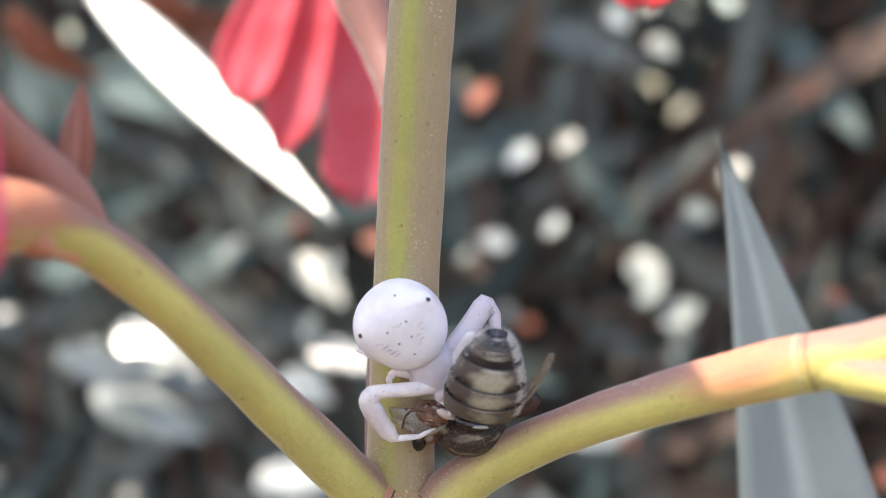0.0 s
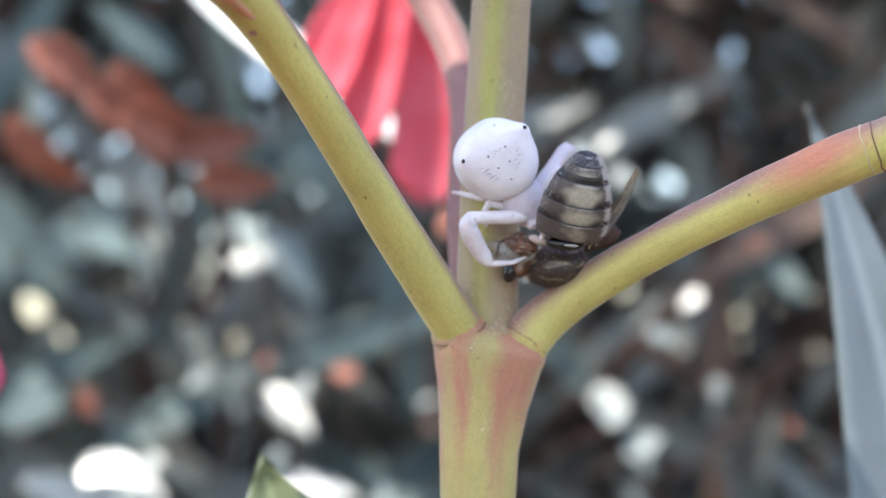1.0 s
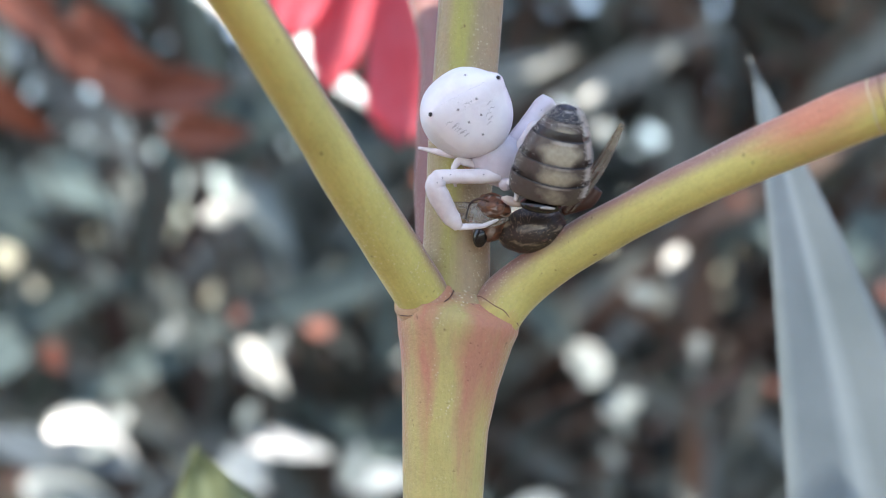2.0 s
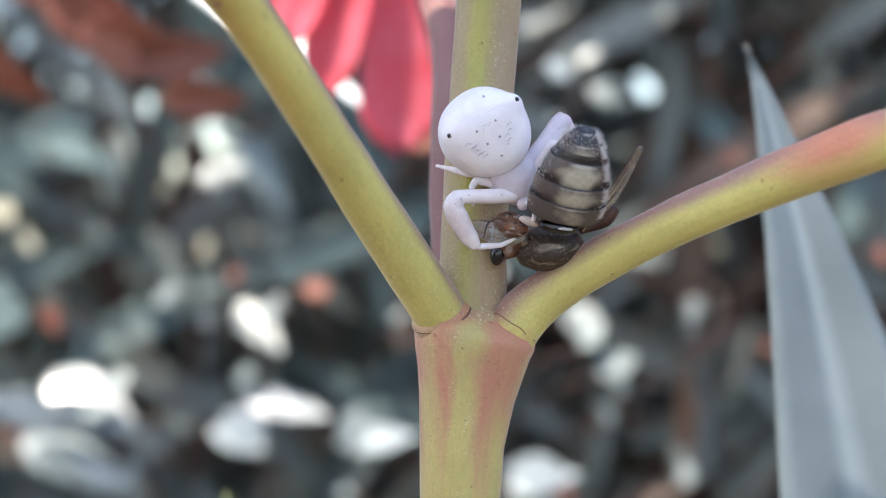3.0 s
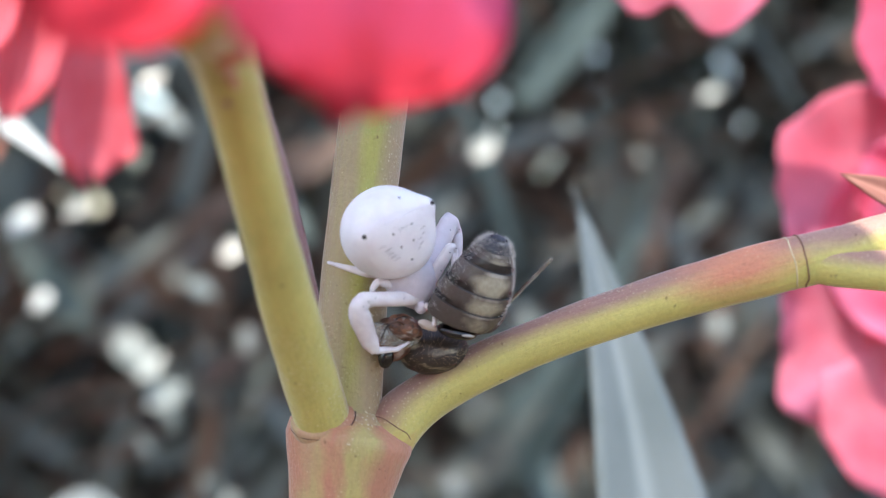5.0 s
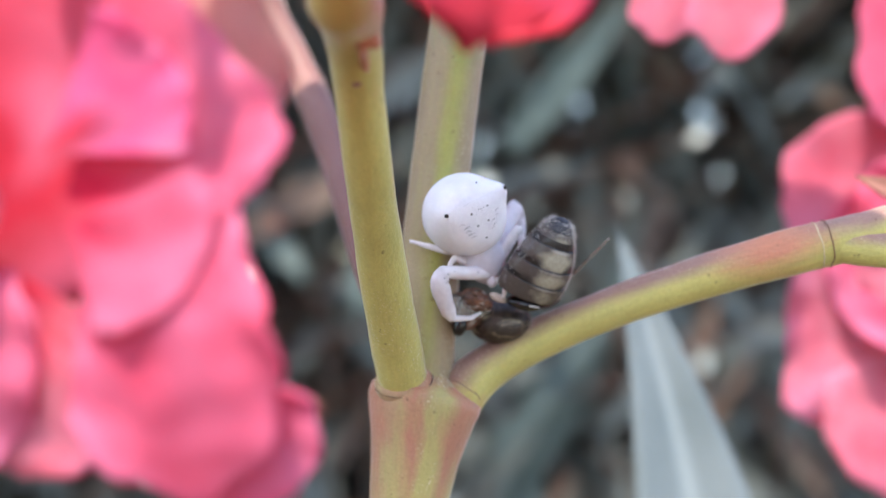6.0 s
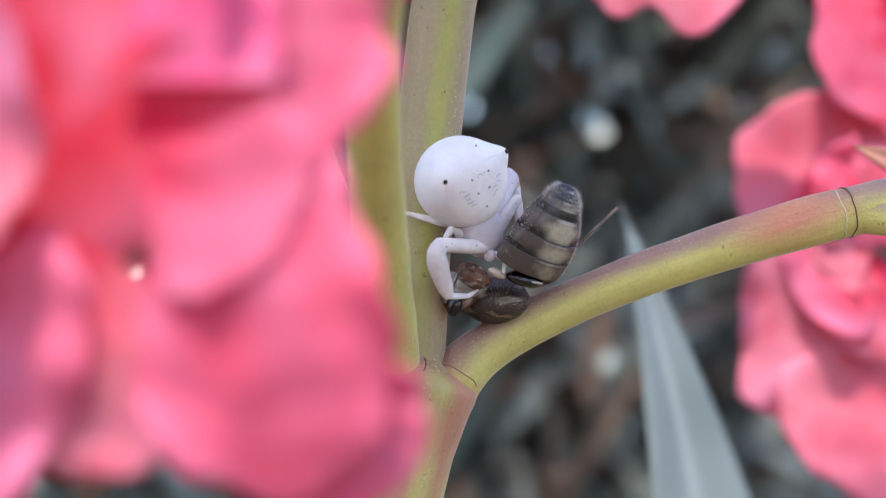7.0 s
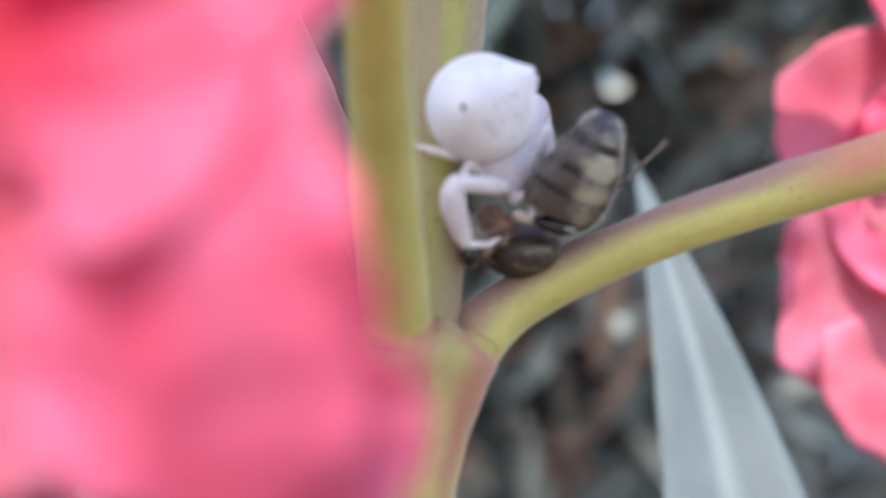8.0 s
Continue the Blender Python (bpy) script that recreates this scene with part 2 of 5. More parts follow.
def skin_mat(name, colour, fleck, rough=0.4, sss=0.35, spec=0.45, scale=900.0):
    m, nt, bsdf = base_mat(name, rough, spec)
    a = noise_node(nt, scale, 5.0)
    b = noise_node(nt, scale * 4, 3.0)
    col = mix(nt, ramp(nt, a.outputs[0], [(0.4, (0, 0, 0)), (0.72, (1, 1, 1))]), colour, fleck)
    nt.links.new(col, bsdf.inputs["Base Color"])
    bsdf.inputs["Subsurface Weight"].default_value = sss
    bsdf.inputs["Subsurface Scale"].default_value = 0.0006
    bsdf.inputs["Subsurface Radius"].default_value = (1.0, 0.9, 0.95)
    bump(nt, bsdf, math_node(nt, "ADD", a.outputs[0], math_node(nt, "MULTIPLY", b.outputs[0], 0.5)), 0.3, 0.00012)
    return m


M_SPIDER = skin_mat("spider_white", (0.90, 0.87, 0.91), (0.82, 0.79, 0.85))
M_SPIDER_BODY = skin_mat("spider_body", (0.64, 0.58, 0.63), (0.52, 0.46, 0.50), 0.4, 0.35, 0.45, 700.0)
M_SPIDER_LEG = skin_mat("spider_leg", (0.82, 0.76, 0.77), (0.64, 0.56, 0.57), 0.42, 0.3, 0.45, 700.0)
M_SPIDER_CREASE = skin_mat("spider_crease", (0.55, 0.51, 0.56), (0.45, 0.42, 0.46))
M_JAW = skin_mat("spider_jaw", (0.56, 0.47, 0.41), (0.42, 0.34, 0.3), 0.4, 0.1)
M_DOT = base_mat("spider_spot", 0.5)[0]
M_DOT.node_tree.nodes["Principled BSDF"].inputs["Base Color"].default_value = (0.015, 0.012, 0.012, 1)
M_DOT_GREY = base_mat("spider_spot_grey", 0.6)[0]
M_DOT_GREY.node_tree.nodes["Principled BSDF"].inputs["Base Color"].default_value = (0.22, 0.2, 0.22, 1)


def bee_mat(name, body, tan, dark, rough=0.38, jag=1.0):
    """Horny plate: brown body, tan, dark and pale zones by its attributes."""
    m, nt, bsdf = base_mat(name, rough + 0.06, 0.45)
    a = noise_node(nt, 900.0, 4.0)
    f = noise_node(nt, 4200.0, 3.0)

    def zone(key, spread_=1.1):
        spread_ *= jag
        e = math_node(nt, "ADD", attr(nt, key), math_node(nt, "MULTIPLY", math_node(nt, "SUBTRACT", a.outputs[0], 0.5), spread_))
        return ramp(nt, e, [(0.24, (0, 0, 0)), (0.76, (1, 1, 1))])

    col = mix(nt, zone("tan"), body, tan)
    col = mix(nt, zone("band", 0.6), col, dark)
    col = mix(nt, math_node(nt, "MULTIPLY", f.outputs[0], 0.5), col, [c * 0.4 for c in body])
    # pale zone: hair fuzz, and on the abdomen painted sheen too
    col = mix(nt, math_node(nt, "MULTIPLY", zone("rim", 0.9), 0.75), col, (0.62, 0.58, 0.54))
    nt.links.new(col, bsdf.inputs["Base Color"])
    bump(nt, bsdf, math_node(nt, "ADD", f.outputs[0], a.outputs[0]), 0.35, 0.00008)
    return m


BLACK = (0.014, 0.011, 0.012)
M_BEE = bee_mat("bee_plate", (0.11, 0.09, 0.082), (0.54, 0.49, 0.37), BLACK, 0.2, 0.75)
M_BEE_TAIL = bee_mat("bee_tail", (0.04, 0.042, 0.06), (0.15, 0.15, 0.17), BLACK, 0.3, 0.6)
M_BEE_FUR = bee_mat("bee_fur", (0.045, 0.03, 0.022), (0.5, 0.41, 0.29), BLACK, 0.38, 0.4)
M_BEE_LEG = bee_mat("bee_leg", (0.12, 0.06, 0.04), (0.27, 0.115, 0.06), BLACK)
M_HAIR_TAN = skin_mat("bee_hair_tan", (0.5, 0.38, 0.25), (0.22, 0.15, 0.1), 0.7, 0.0)
M_HAIR = skin_mat("bee_hair", (0.72, 0.68, 0.64), (0.55, 0.5, 0.45), 0.6, 0.0)


def wing_mat():
    m, nt, bsdf = base_mat("bee_wing", 0.25, 0.6)
    bsdf.inputs["Base Color"].default_value = (0.50, 0.49, 0.46, 1)
    clear = nt.nodes.new("ShaderNodeBsdfTransparent")
    clear.inputs[0].default_value = (0.92, 0.88, 0.8, 1)
    mx = nt.nodes.new("ShaderNodeMixShader")
    veins = noise_node(nt, 900.0, 2.0)
    nt.links.new(ramp(nt, veins.outputs[0], [(0.4, (0.22, 0.22, 0.22)), (0.7, (0.5, 0.5, 0.5))]), mx.inputs[0])
    nt.links.new(bsdf.outputs[0], mx.inputs[2])
    nt.links.new(clear.outputs[0], mx.inputs[1])
    out = next(n for n in nt.nodes if n.type == "OUTPUT_MATERIAL")
    nt.links.new(mx.outputs[0], out.inputs[0])
    return m


M_WING = wing_mat()


def plain(name, colour, rough, spec=0.5):
    m, nt, bsdf = base_mat(name, rough, spec)
    n = noise_node(nt, 1500.0, 3.0)
    nt.links.new(mix(nt, n.outputs[0], colour, [c * 0.6 for c in colour]), bsdf.inputs["Base Color"])
    return m


M_BLACK = plain("horn_black", (0.012, 0.01, 0.01), 0.25, 0.6)
M_SHELL = plain("horn_pale", (0.5, 0.46, 0.42), 0.2, 0.8)
M_BARK = plain("seam_brown", (0.13, 0.07, 0.055), 0.7)
M_SEAM = plain("seam_rust", (0.26, 0.13, 0.09), 0.7)
M_BRACT = leaf_mat("bract_red", (0.30, 0.125, 0.10), (0.46, 0.22, 0.17), 0.55, 0.3)


def soil_mat():
    m, nt, bsdf = base_mat("soil", 0.9, 0.2)
    a = noise_node(nt, 9.0, 8.0)
    b = noise_node(nt, 120.0, 4.0)
    col = ramp(nt, a.outputs[0], [(0.3, (0.05, 0.035, 0.025)), (0.55, (0.11, 0.08, 0.055)), (0.75, (0.17, 0.13, 0.09))])
    nt.links.new(mix(nt, math_node(nt, "MULTIPLY", b.outputs[0], 0.4), col, (0.03, 0.03, 0.02)), bsdf.inputs["Base Color"])
    bump(nt, bsdf, b.outputs[0], 0.6, 0.01)
    return m


M_SOIL = soil_mat()


# ---- building helpers ----
def thing(name, place, label, category, group="", kind=""):
    ob = new(name)
    ob.empty_display_size = 0.002
    ob.location = at(*place)
    return tagged(ob, label, category, group, kind)


def part(name, bm, material, parent, label="", origin=None):
    """Links a bmesh in millimetres as one mesh under parent. origin: the place in millimetres that is the parent's own; None: the mesh is in its parent's space already."""
    bmesh.ops.recalc_face_normals(bm, faces=bm.faces)
    shift = Vector(origin) if origin is not None else Vector((0, 0, 0))
    for v in bm.verts:
        v.co = (v.co - shift) * MM
    me = bpy.data.meshes.new(name)
    bm.to_mesh(me)
    bm.free()
    me.polygons.foreach_set("use_smooth", [True] * len(me.polygons))
    me.materials.append(material)
    ob = new(name, me)
    ob.parent = parent
    if label:
        tagged(ob, label)
    return ob


def bezier(ctrl, n):
    ctrl = [Vector(c) for c in ctrl]
    k = len(ctrl) - 1
    return [sum((math.comb(k, i) * u ** i * (1 - u) ** (k - i) * c for i, c in enumerate(ctrl)), Vector()) for u in (j / (n - 1) for j in range(n))]


def smooth_line(pts, n):
    """A curve through the given places (Catmull-Rom)."""
    p = [Vector(q) for q in pts]
    p = [2 * p[0] - p[1]] + p + [2 * p[-1] - p[-2]]
    out = []
    for j in range(n):
        u = j / (n - 1) * (len(p) - 3)
        i = min(int(u), len(p) - 4)
        t = u - i
        a, b, c, d = p[i:i + 4]
        out.append(0.5 * ((2 * b) + (c - a) * t + (2 * a - 5 * b + 4 * c - d) * t * t + (3 * b - a - 3 * c + d) * t ** 3))
    return out


def spread(vals, n):
    xs = np.linspace(0, 1, len(vals))
    return [float(v) for v in np.interp(np.linspace(0, 1, n), xs, vals)]


def tube(line, radii, seg=16, rough=0.0, tint=None, flat=1.0):
    """A round stem along line with rounded ends. tint(u, normal): values of the named attributes."""
    bm = bmesh.new()
    names = tint(0, Vector((0, 0, 1))).keys() if tint else ()
    layers = {k: bm.verts.layers.float.new(k) for k in names}
    grain = [bm.verts.layers.float.new(k) for k in ("gx", "gy", "gz")] if tint else ()
    run = 0.0
    n = len(line)
    rad = spread(radii, n) if len(radii) != n else list(radii)
    up = Vector((0.13, -0.98, 0.11))
    rings = []
    for i, c in enumerate(line):
        d = (line[min(i + 1, n - 1)] - line[max(i - 1, 0)]).normalized()
        side = d.cross(up).normalized()
        up = side.cross(d).normalized()
        ring = []
        run += (c - line[i - 1]).length if i else 0.0
        for s in range(seg):
            a = 2 * math.pi * s / seg
            nr = side * math.cos(a) + up * math.sin(a)
            r = rad[i] * (1 + rough * noise.noise(c * 0.35 + nr * 0.8))
            v = bm.verts.new(c + side * math.cos(a) * r + up * math.sin(a) * r * flat)
            if tint:
                for k, val in tint(i / (n - 1), nr).items():
                    v[layers[k]] = val
                for g, val in zip(grain, (math.cos(a) * r, math.sin(a) * r, run)):
                    v[g] = val
            ring.append(v)
        rings.append(ring)
    for a, b in zip(rings, rings[1:]):
        for s in range(seg):
            bm.faces.new((a[s], a[(s + 1) % seg], b[(s + 1) % seg], b[s]))
    for ring, c, d, r in ((rings[0], line[0], line[0] - line[1], rad[0]), (rings[-1], line[-1], line[-1] - line[-2], rad[-1])):
        tip = bm.verts.new(c + d.normalized() * r * 0.5)
        if tint:
            for layer in (*layers.values(), *grain):
                tip[layer] = ring[0][layer]
        for s in range(seg):
            bm.faces.new((ring[s], ring[(s + 1) % seg], tip))
    return bm


def blob(centre, ax, ay, az, shape=None, nu=28, nv=18, tint=None):
    """A closed rounded body: ax, ay, az are its half axes as vectors. shape(dir): a factor for the radius."""
    bm = bmesh.new()
    names = tint(Vector((0, 0, 1))).keys() if tint else ()
    layers = {k: bm.verts.layers.float.new(k) for k in names}
    grain = [bm.verts.layers.float.new(k) for k in ("gx", "gy", "gz")] if tint else ()
    centre, ax, ay, az = Vector(centre), Vector(ax), Vector(ay), Vector(az)

    def vert(d):
        f = shape(d) if shape else 1.0
        v = bm.verts.new(centre + (ax * d.x + ay * d.y + az * d.z) * f)
        if tint:
            for k, val in tint(d).items():
                v[layers[k]] = val
            for g, val in zip(grain, v.co):
                v[g] = val
        return v

    lo, hi = vert(Vector((0, 0, -1))), vert(Vector((0, 0, 1)))
    rows = []
    for j in range(1, nv):
        p = -math.pi / 2 + math.pi * j / nv
        rows.append([vert(Vector((math.cos(p) * math.cos(2 * math.pi * i / nu), math.cos(p) * math.sin(2 * math.pi * i / nu), math.sin(p)))) for i in range(nu)])
    for i in range(nu):
        k = (i + 1) % nu
        bm.faces.new((lo, rows[0][k], rows[0][i]))
        bm.faces.new((hi, rows[-1][i], rows[-1][k]))
        for a, b in zip(rows, rows[1:]):
            bm.faces.new((a[i], a[k], b[k], b[i]))
    return bm


def sheet(surface, nu, nv, thick, tint=None):
    """A thin closed sheet from surface(u, v), u and v from 0 to 1."""
    bm = bmesh.new()
    names = tint(0, 0).keys() if tint else ()
    layers = {k: bm.verts.layers.float.new(k) for k in names}
    sides = ([], [])
    for i in range(nu + 1):
        for j in range(nv + 1):
            u, v = i / nu, j / nv
            e = 0.01
            c = surface(u, v)
            du = surface(min(u + e, 1), v) - surface(max(u - e, 0), v)
            dv = surface(u, min(v + e, 1)) - surface(u, max(v - e, 0))
            nr = du.cross(dv)
            nr = nr.normalized() if nr.length > 1e-9 else Vector((0, 0, 1))
            for side, s in zip(sides, (0.5, -0.5)):
                vert = bm.verts.new(c + nr * thick * s)
                if tint:
                    for k, val in tint(u, v).items():
                        vert[layers[k]] = val
                side.append(vert)
    w = nv + 1
    for side in sides:
        for i in range(nu):
            for j in range(nv):
                bm.faces.new((side[i * w + j], side[i * w + j + 1], side[(i + 1) * w + j + 1], side[(i + 1) * w + j]))
    rim = [j for j in range(nv)] + [i * w + nv for i in range(nu)] + [nu * w + j for j in range(nv, 0, -1)] + [i * w for i in range(nu, 0, -1)]
    a, b = sides
    for p, q in zip(rim, rim[1:] + rim[:1]):
        bm.faces.new((a[p], a[q], b[q], b[p]))
    return bm


# ---- ground ----
def ground():
    bm = bmesh.new()
    n, size = 60, 60.0
    grid = {}
    for i in range(n + 1):
        for j in range(n + 1):
            x, y = (((k / n * 2 - 1) ** 3) * size for k in (i, j))
            grid[i, j] = bm.verts.new(Vector((x, y, 0.03 * noise.noise(Vector((x * 2, y * 2, 0))))) / MM)
    for i in range(n):
        for j in range(n):
            bm.faces.new((grid[i, j], grid[i + 1, j], grid[i + 1, j + 1], grid[i, j + 1]))
    ob = part("ground", bm, M_SOIL, None)
    tagged(ob, "bare brown garden soil under the shrub", "ground", kind="structure")


ground()

# ---- leaf helpers ----
def leaf_mesh(length, width, bend, fold=0.25, nu=14, nv=8, slim=0.95, sickle=0.0):
    """A lance-shaped leaf along +z from its stalk, facing -y, with a raised midrib."""
    def surf(u, v):
        s = v * 2 - 1
        w = width / 2 * (math.sin(math.pi * min(1, (u ** 0.82) * 0.94 + 0.06)) ** slim)
        return Vector((s * w - sickle * u * u * length, bend * u * u * length + fold * abs(s) * -w, u * length * (1 - 0.25 * bend * bend)))

    return sheet(surf, nu, nv, max(0.2, width * 0.02), lambda u, v: {"rib": max(0.0, 1 - abs(v * 2 - 1) * 6)})


def leaf(name, place, turn, length, width, bend, material, label, group="", fold=0.25, rib=True, slim=0.95, sickle=0.0):
    root = thing(name, place, label, "leaf", group)
    root.rotation_euler = turn
    part("blade", leaf_mesh(length, width, bend, fold, slim=slim, nu=26 if sickle else 14, sickle=sickle), material, root)
    if rib:
        part("midrib", tube([Vector((-sickle * u * u * length, 0.25 * width * 0.05 + bend * u * u * length - 0.02, u * length * (1 - 0.25 * bend * bend))) for u in (j / 10 for j in range(11))], [width * 0.028, width * 0.02, width * 0.006], 8), material, root)
    return root


def facing(direction, along):
    """Euler turn that lays a leaf's length along 'along' with its face towards 'direction'."""
    z = Vector(along).normalized()
    y = -(Vector(direction) - z * Vector(direction).dot(z)).normalized()
    x = y.cross(z)
    return Matrix((x, y, z)).transposed().to_euler()


# ---- the flowering stem ----
FORK = (0.2, 5.2, -13.0)
MAIN = bezier([(-0.1, 6.2, -16.0), (0.0, 7.0, -1.5), (1.6, 5.9, 19.4)], 34)
MAIN = MAIN + [MAIN[-1] + (MAIN[-1] - MAIN[-2]) * k * 1.5 for k in range(1, 14)]
TRUNK = [Vector((-6.0 + 5.9 * (1 - (1 - u) ** 2), 6.0 + 8 * (1 - u) ** 2, -1195 + 1181.5 * u)) for u in (j / 40 for j in range(34))] + \
        [Vector((x, 5.9, z)) for x, z in ((-0.8, -120.0), (-0.8, -70.0), (-0.8, -45.0), (-0.8, -32.0), (-0.75, -26.0), (-0.62, -21.0), (-0.35, -18.0), (-0.15, -16.3), (0.0, -15.0), (0.12, -14.1), (0.27, -13.4))]
LEFT = [Vector((-1.3, 6.2, -14.6)), Vector((-1.8, 5.6, -13.4))] + bezier([(-2.22, 4.84, -12.3), (-12.6, -7.95, 2.4), (-15.4, -13.8, 9.15), (-19.0, -20.3, 7.5)], 44)
LEFT = LEFT + smooth_line([LEFT[-1], (-20.4, -22.6, 9.2), (-20.9, -24.2, 14.0), (-20.8, -24.8, 19.5)], 16)[1:]
RIGHT = [Vector((1.2, 6.2, -15.4)), Vector((1.9, 5.5, -14.4))] + bezier([(2.55, 4.95, -13.3), (5.65, 5.69, -8.7), (20.12, -6.33, -1.98), (25.35, -10.5, -0.31)], 44)
RIGHT = RIGHT + smooth_line([RIGHT[-1], (31.0, -14.5, 2.6), (40.0, -19.0, 8.5)], 12)[1:]
REAR = bezier([(-1.2, 7.4, -11.0), (-1.85, 18.3, 1.3), (2.0, 29.3, 7.3), (-2.8, 35.5, 17.5)], 26) + [Vector((-3.6, 36.3, 19.4)), Vector((-4.4, 37.0, 21.4)), Vector((-5.2, 37.6, 23.6))]


def ring(line, index, radius, thin, material, root, tilt=0.0, seed=1, label="", flat=1.0):
    """A raised seam round a shoot."""
    d = (line[index + 1] - line[index]).normalized()
    side = d.cross(Vector((0.1, -0.9, 0.3))).normalized()
    up = side.cross(d)
    pts = []
    for k in range(37):
        a = 2 * math.pi * k / 36
        n = side * math.cos(a) + up * math.sin(a)
        wob = 0.12 * noise.noise(Vector((seed, math.cos(a) * 2, math.sin(a) * 2)))
        pts.append(line[index] + n * radius * (1 + wob * 0.3) + d * (wob + tilt * math.sin(a)))
    part("leaf_scar", tube(pts, [thin], 8, 0.5), material, root, label, FORK)


def flowering_stem():
    root = thing("oleander_plant", FORK, "forking yellow-green oleander shoot flushed with red and purple", "plant")

    def trunk_tint(u, nr):
        top = max(0.0, min(1.0, (u - 0.858) / 0.06))
        low = max(0.0, min(1.0, (u - 0.84) / 0.05))
        x = nr.x * 0.88 - nr.y * 0.47 + 0.22 * noise.noise(Vector((u * 70, nr.x * 2.5, nr.y * 2.5)))
        red = top * (0.75 * math.exp(-((x + 0.9) / 0.3) ** 2) + 0.85 * math.exp(-((x + 0.12) / 0.2) ** 2) + 0.25) + 0.8 * (0.35 * low + 0.65 * top) * math.exp(-((x - 0.78) / 0.28) ** 2)
        wax = math.exp(-((x - 0.27) / 0.17) ** 2)
        return {"blush": 0.3 * max(0.0, -x) + 0.3 * top, "red": min(1.0, red * (1 - 0.75 * wax)), "wax": (0.08 + wax) * low}

    r = [9.0] * 4 + [7.0] * 10 + [4.0] * 12 + [2.9] * 8 + [2.75, 2.65, 2.6, 2.55, 2.6, 2.8, 3.15, 3.5, 3.8, 4.05, 4.0]
    part("lower_stem", tube(TRUNK, r, 40, 0.03, trunk_tint, 1.0), M_STEM_TAN, root, "pinkish lower stem below the fork", FORK)

    def main_tint(u, nr):
        side = nr.x
        strip = math.exp(-((side + 0.28) / 0.34) ** 2)
        low = max(0.0, 1 - u * 3.2)
        return {"blush": max(0.0, 0.85 - strip * (0.75 - 0.5 * low)), "red": 0.25 * low * abs(side), "wax": max(0.05, math.exp(-((side - 0.42) / 0.3) ** 2)) + 0.6 * low}

    part("main_shoot", tube(MAIN, [2.3, 2.2, 2.15, 2.15, 2.12, 2.1, 2.1], 40, 0.04, main_tint), M_STEM_GREY, root, "upright grey-green shoot with rough pale dots", FORK)

    def left_tint(u, nr):
        up = nr.dot(Vector((0.72, 0.1, 0.69)))
        far = max(0.0, min(1.0, (u - 0.5) * 8))
        return {"blush": max(0.0, min(1.0, up * 1.7 - 0.72)) + far * 0.55 * max(0.0, 0.5 + up) + max(0.0, 0.12 - u) * 2.5 * max(0.0, up), "red": far * max(0.15, 0.45 + 0.5 * up) * (1 if u < 0.78 else 0.6), "wax": 0.1 + max(0.0, 0.2 - u) * 2}

    part("side_shoot", tube(LEFT, [1.8, 1.72, 1.6, 1.48, 1.42, 1.42, 1.5, 1.65, 1.9, 1.75, 1.3, 1.0, 0.9], 30, 0.05, left_tint), M_STEM, root, "yellow-green side shoot purple along its top", FORK)

    def right_tint(u, nr):
        up = nr.dot(Vector((-0.25, -0.1, 0.96)))
        joint = math.exp(-((u - 0.63) / 0.09) ** 2)
        return {"blush": max(0.0, min(1.0, up * 1.3 - 0.12)) + 0.3 * max(0.0, u - 0.7), "red": joint * max(0.0, min(1.0, 0.75 + 0.5 * up)) + 0.35 * math.exp(-(u / 0.07) ** 2), "wax": max(0.0, up) * 0.4 + max(0.0, 0.2 - u)}

    part("side_shoot", tube(RIGHT, [1.8, 1.72, 1.58, 1.5, 1.46, 1.47, 1.52, 1.62, 1.66, 1.6, 1.55, 1.5, 1.45], 30, 0.05, right_tint), M_STEM, root, "side shoot flushed reddish brown along its top", FORK)

    def rear_tint(u, nr):
        return {"blush": 0.6, "red": 0.15, "wax": 0.35}

    part("rear_shoot", tube(REAR, [1.25, 1.35, 1.45, 1.5, 1.5, 1.5, 1.5, 1.55, 1.7, 2.5], 24, 0.05, rear_tint), M_STEM_PURPLE, root, "dull purple shoot behind the main one", FORK)
    collar = [Vector((-1.5, 5.5, -14.4)), Vector((-1.75, 5.3, -13.7)), Vector((-1.95, 5.1, -13.0)), Vector((-2.15, 4.85, -12.5)), Vector((-2.28, 4.7, -12.2))]
    part("collar", tube(collar, [1.5, 1.8, 2.0, 2.06, 1.95], 36, 0.03, lambda u, nr: {"blush": 0.6, "red": 0.55 + 0.25 * nr.x, "wax": 0.15 + 0.6 * max(0.0, nr.x)}), M_STEM_TAN, root, "pinkish swelling under the side shoot", FORK)
    ring(collar, 3, 2.03, 0.04, M_BARK, root, 0.06, 1, "thin dark seam")
    ring(RIGHT, 2, 1.755, 0.035, M_SEAM, root, 0.1, 2, "thin dark seam")
    JOINT = min(range(len(RIGHT)), key=lambda k: abs(RIGHT[k].x - 23.4))
    ring(RIGHT, JOINT, 1.63, 0.045, M_SEAM, root, 0.35, 3, "thin dark seam")
    ring(RIGHT, JOINT - 1, 1.62, 0.05, M_PAPILLA, root, 0.35, 4, "pale raised edge")
    part("node", blob((0.1, 5.6, -13.1), (2.2, 0.2, -0.2), (0, 2.35, 0), (0.2, 0, 1.3), lambda d: 1 + 0.1 * noise.noise(d * 3), 30, 18, lambda d: {"blush": 0.65, "red": 0.3, "wax": 1.0}), M_STEM_TAN, root, "dusty pinkish knot in the fork", FORK)
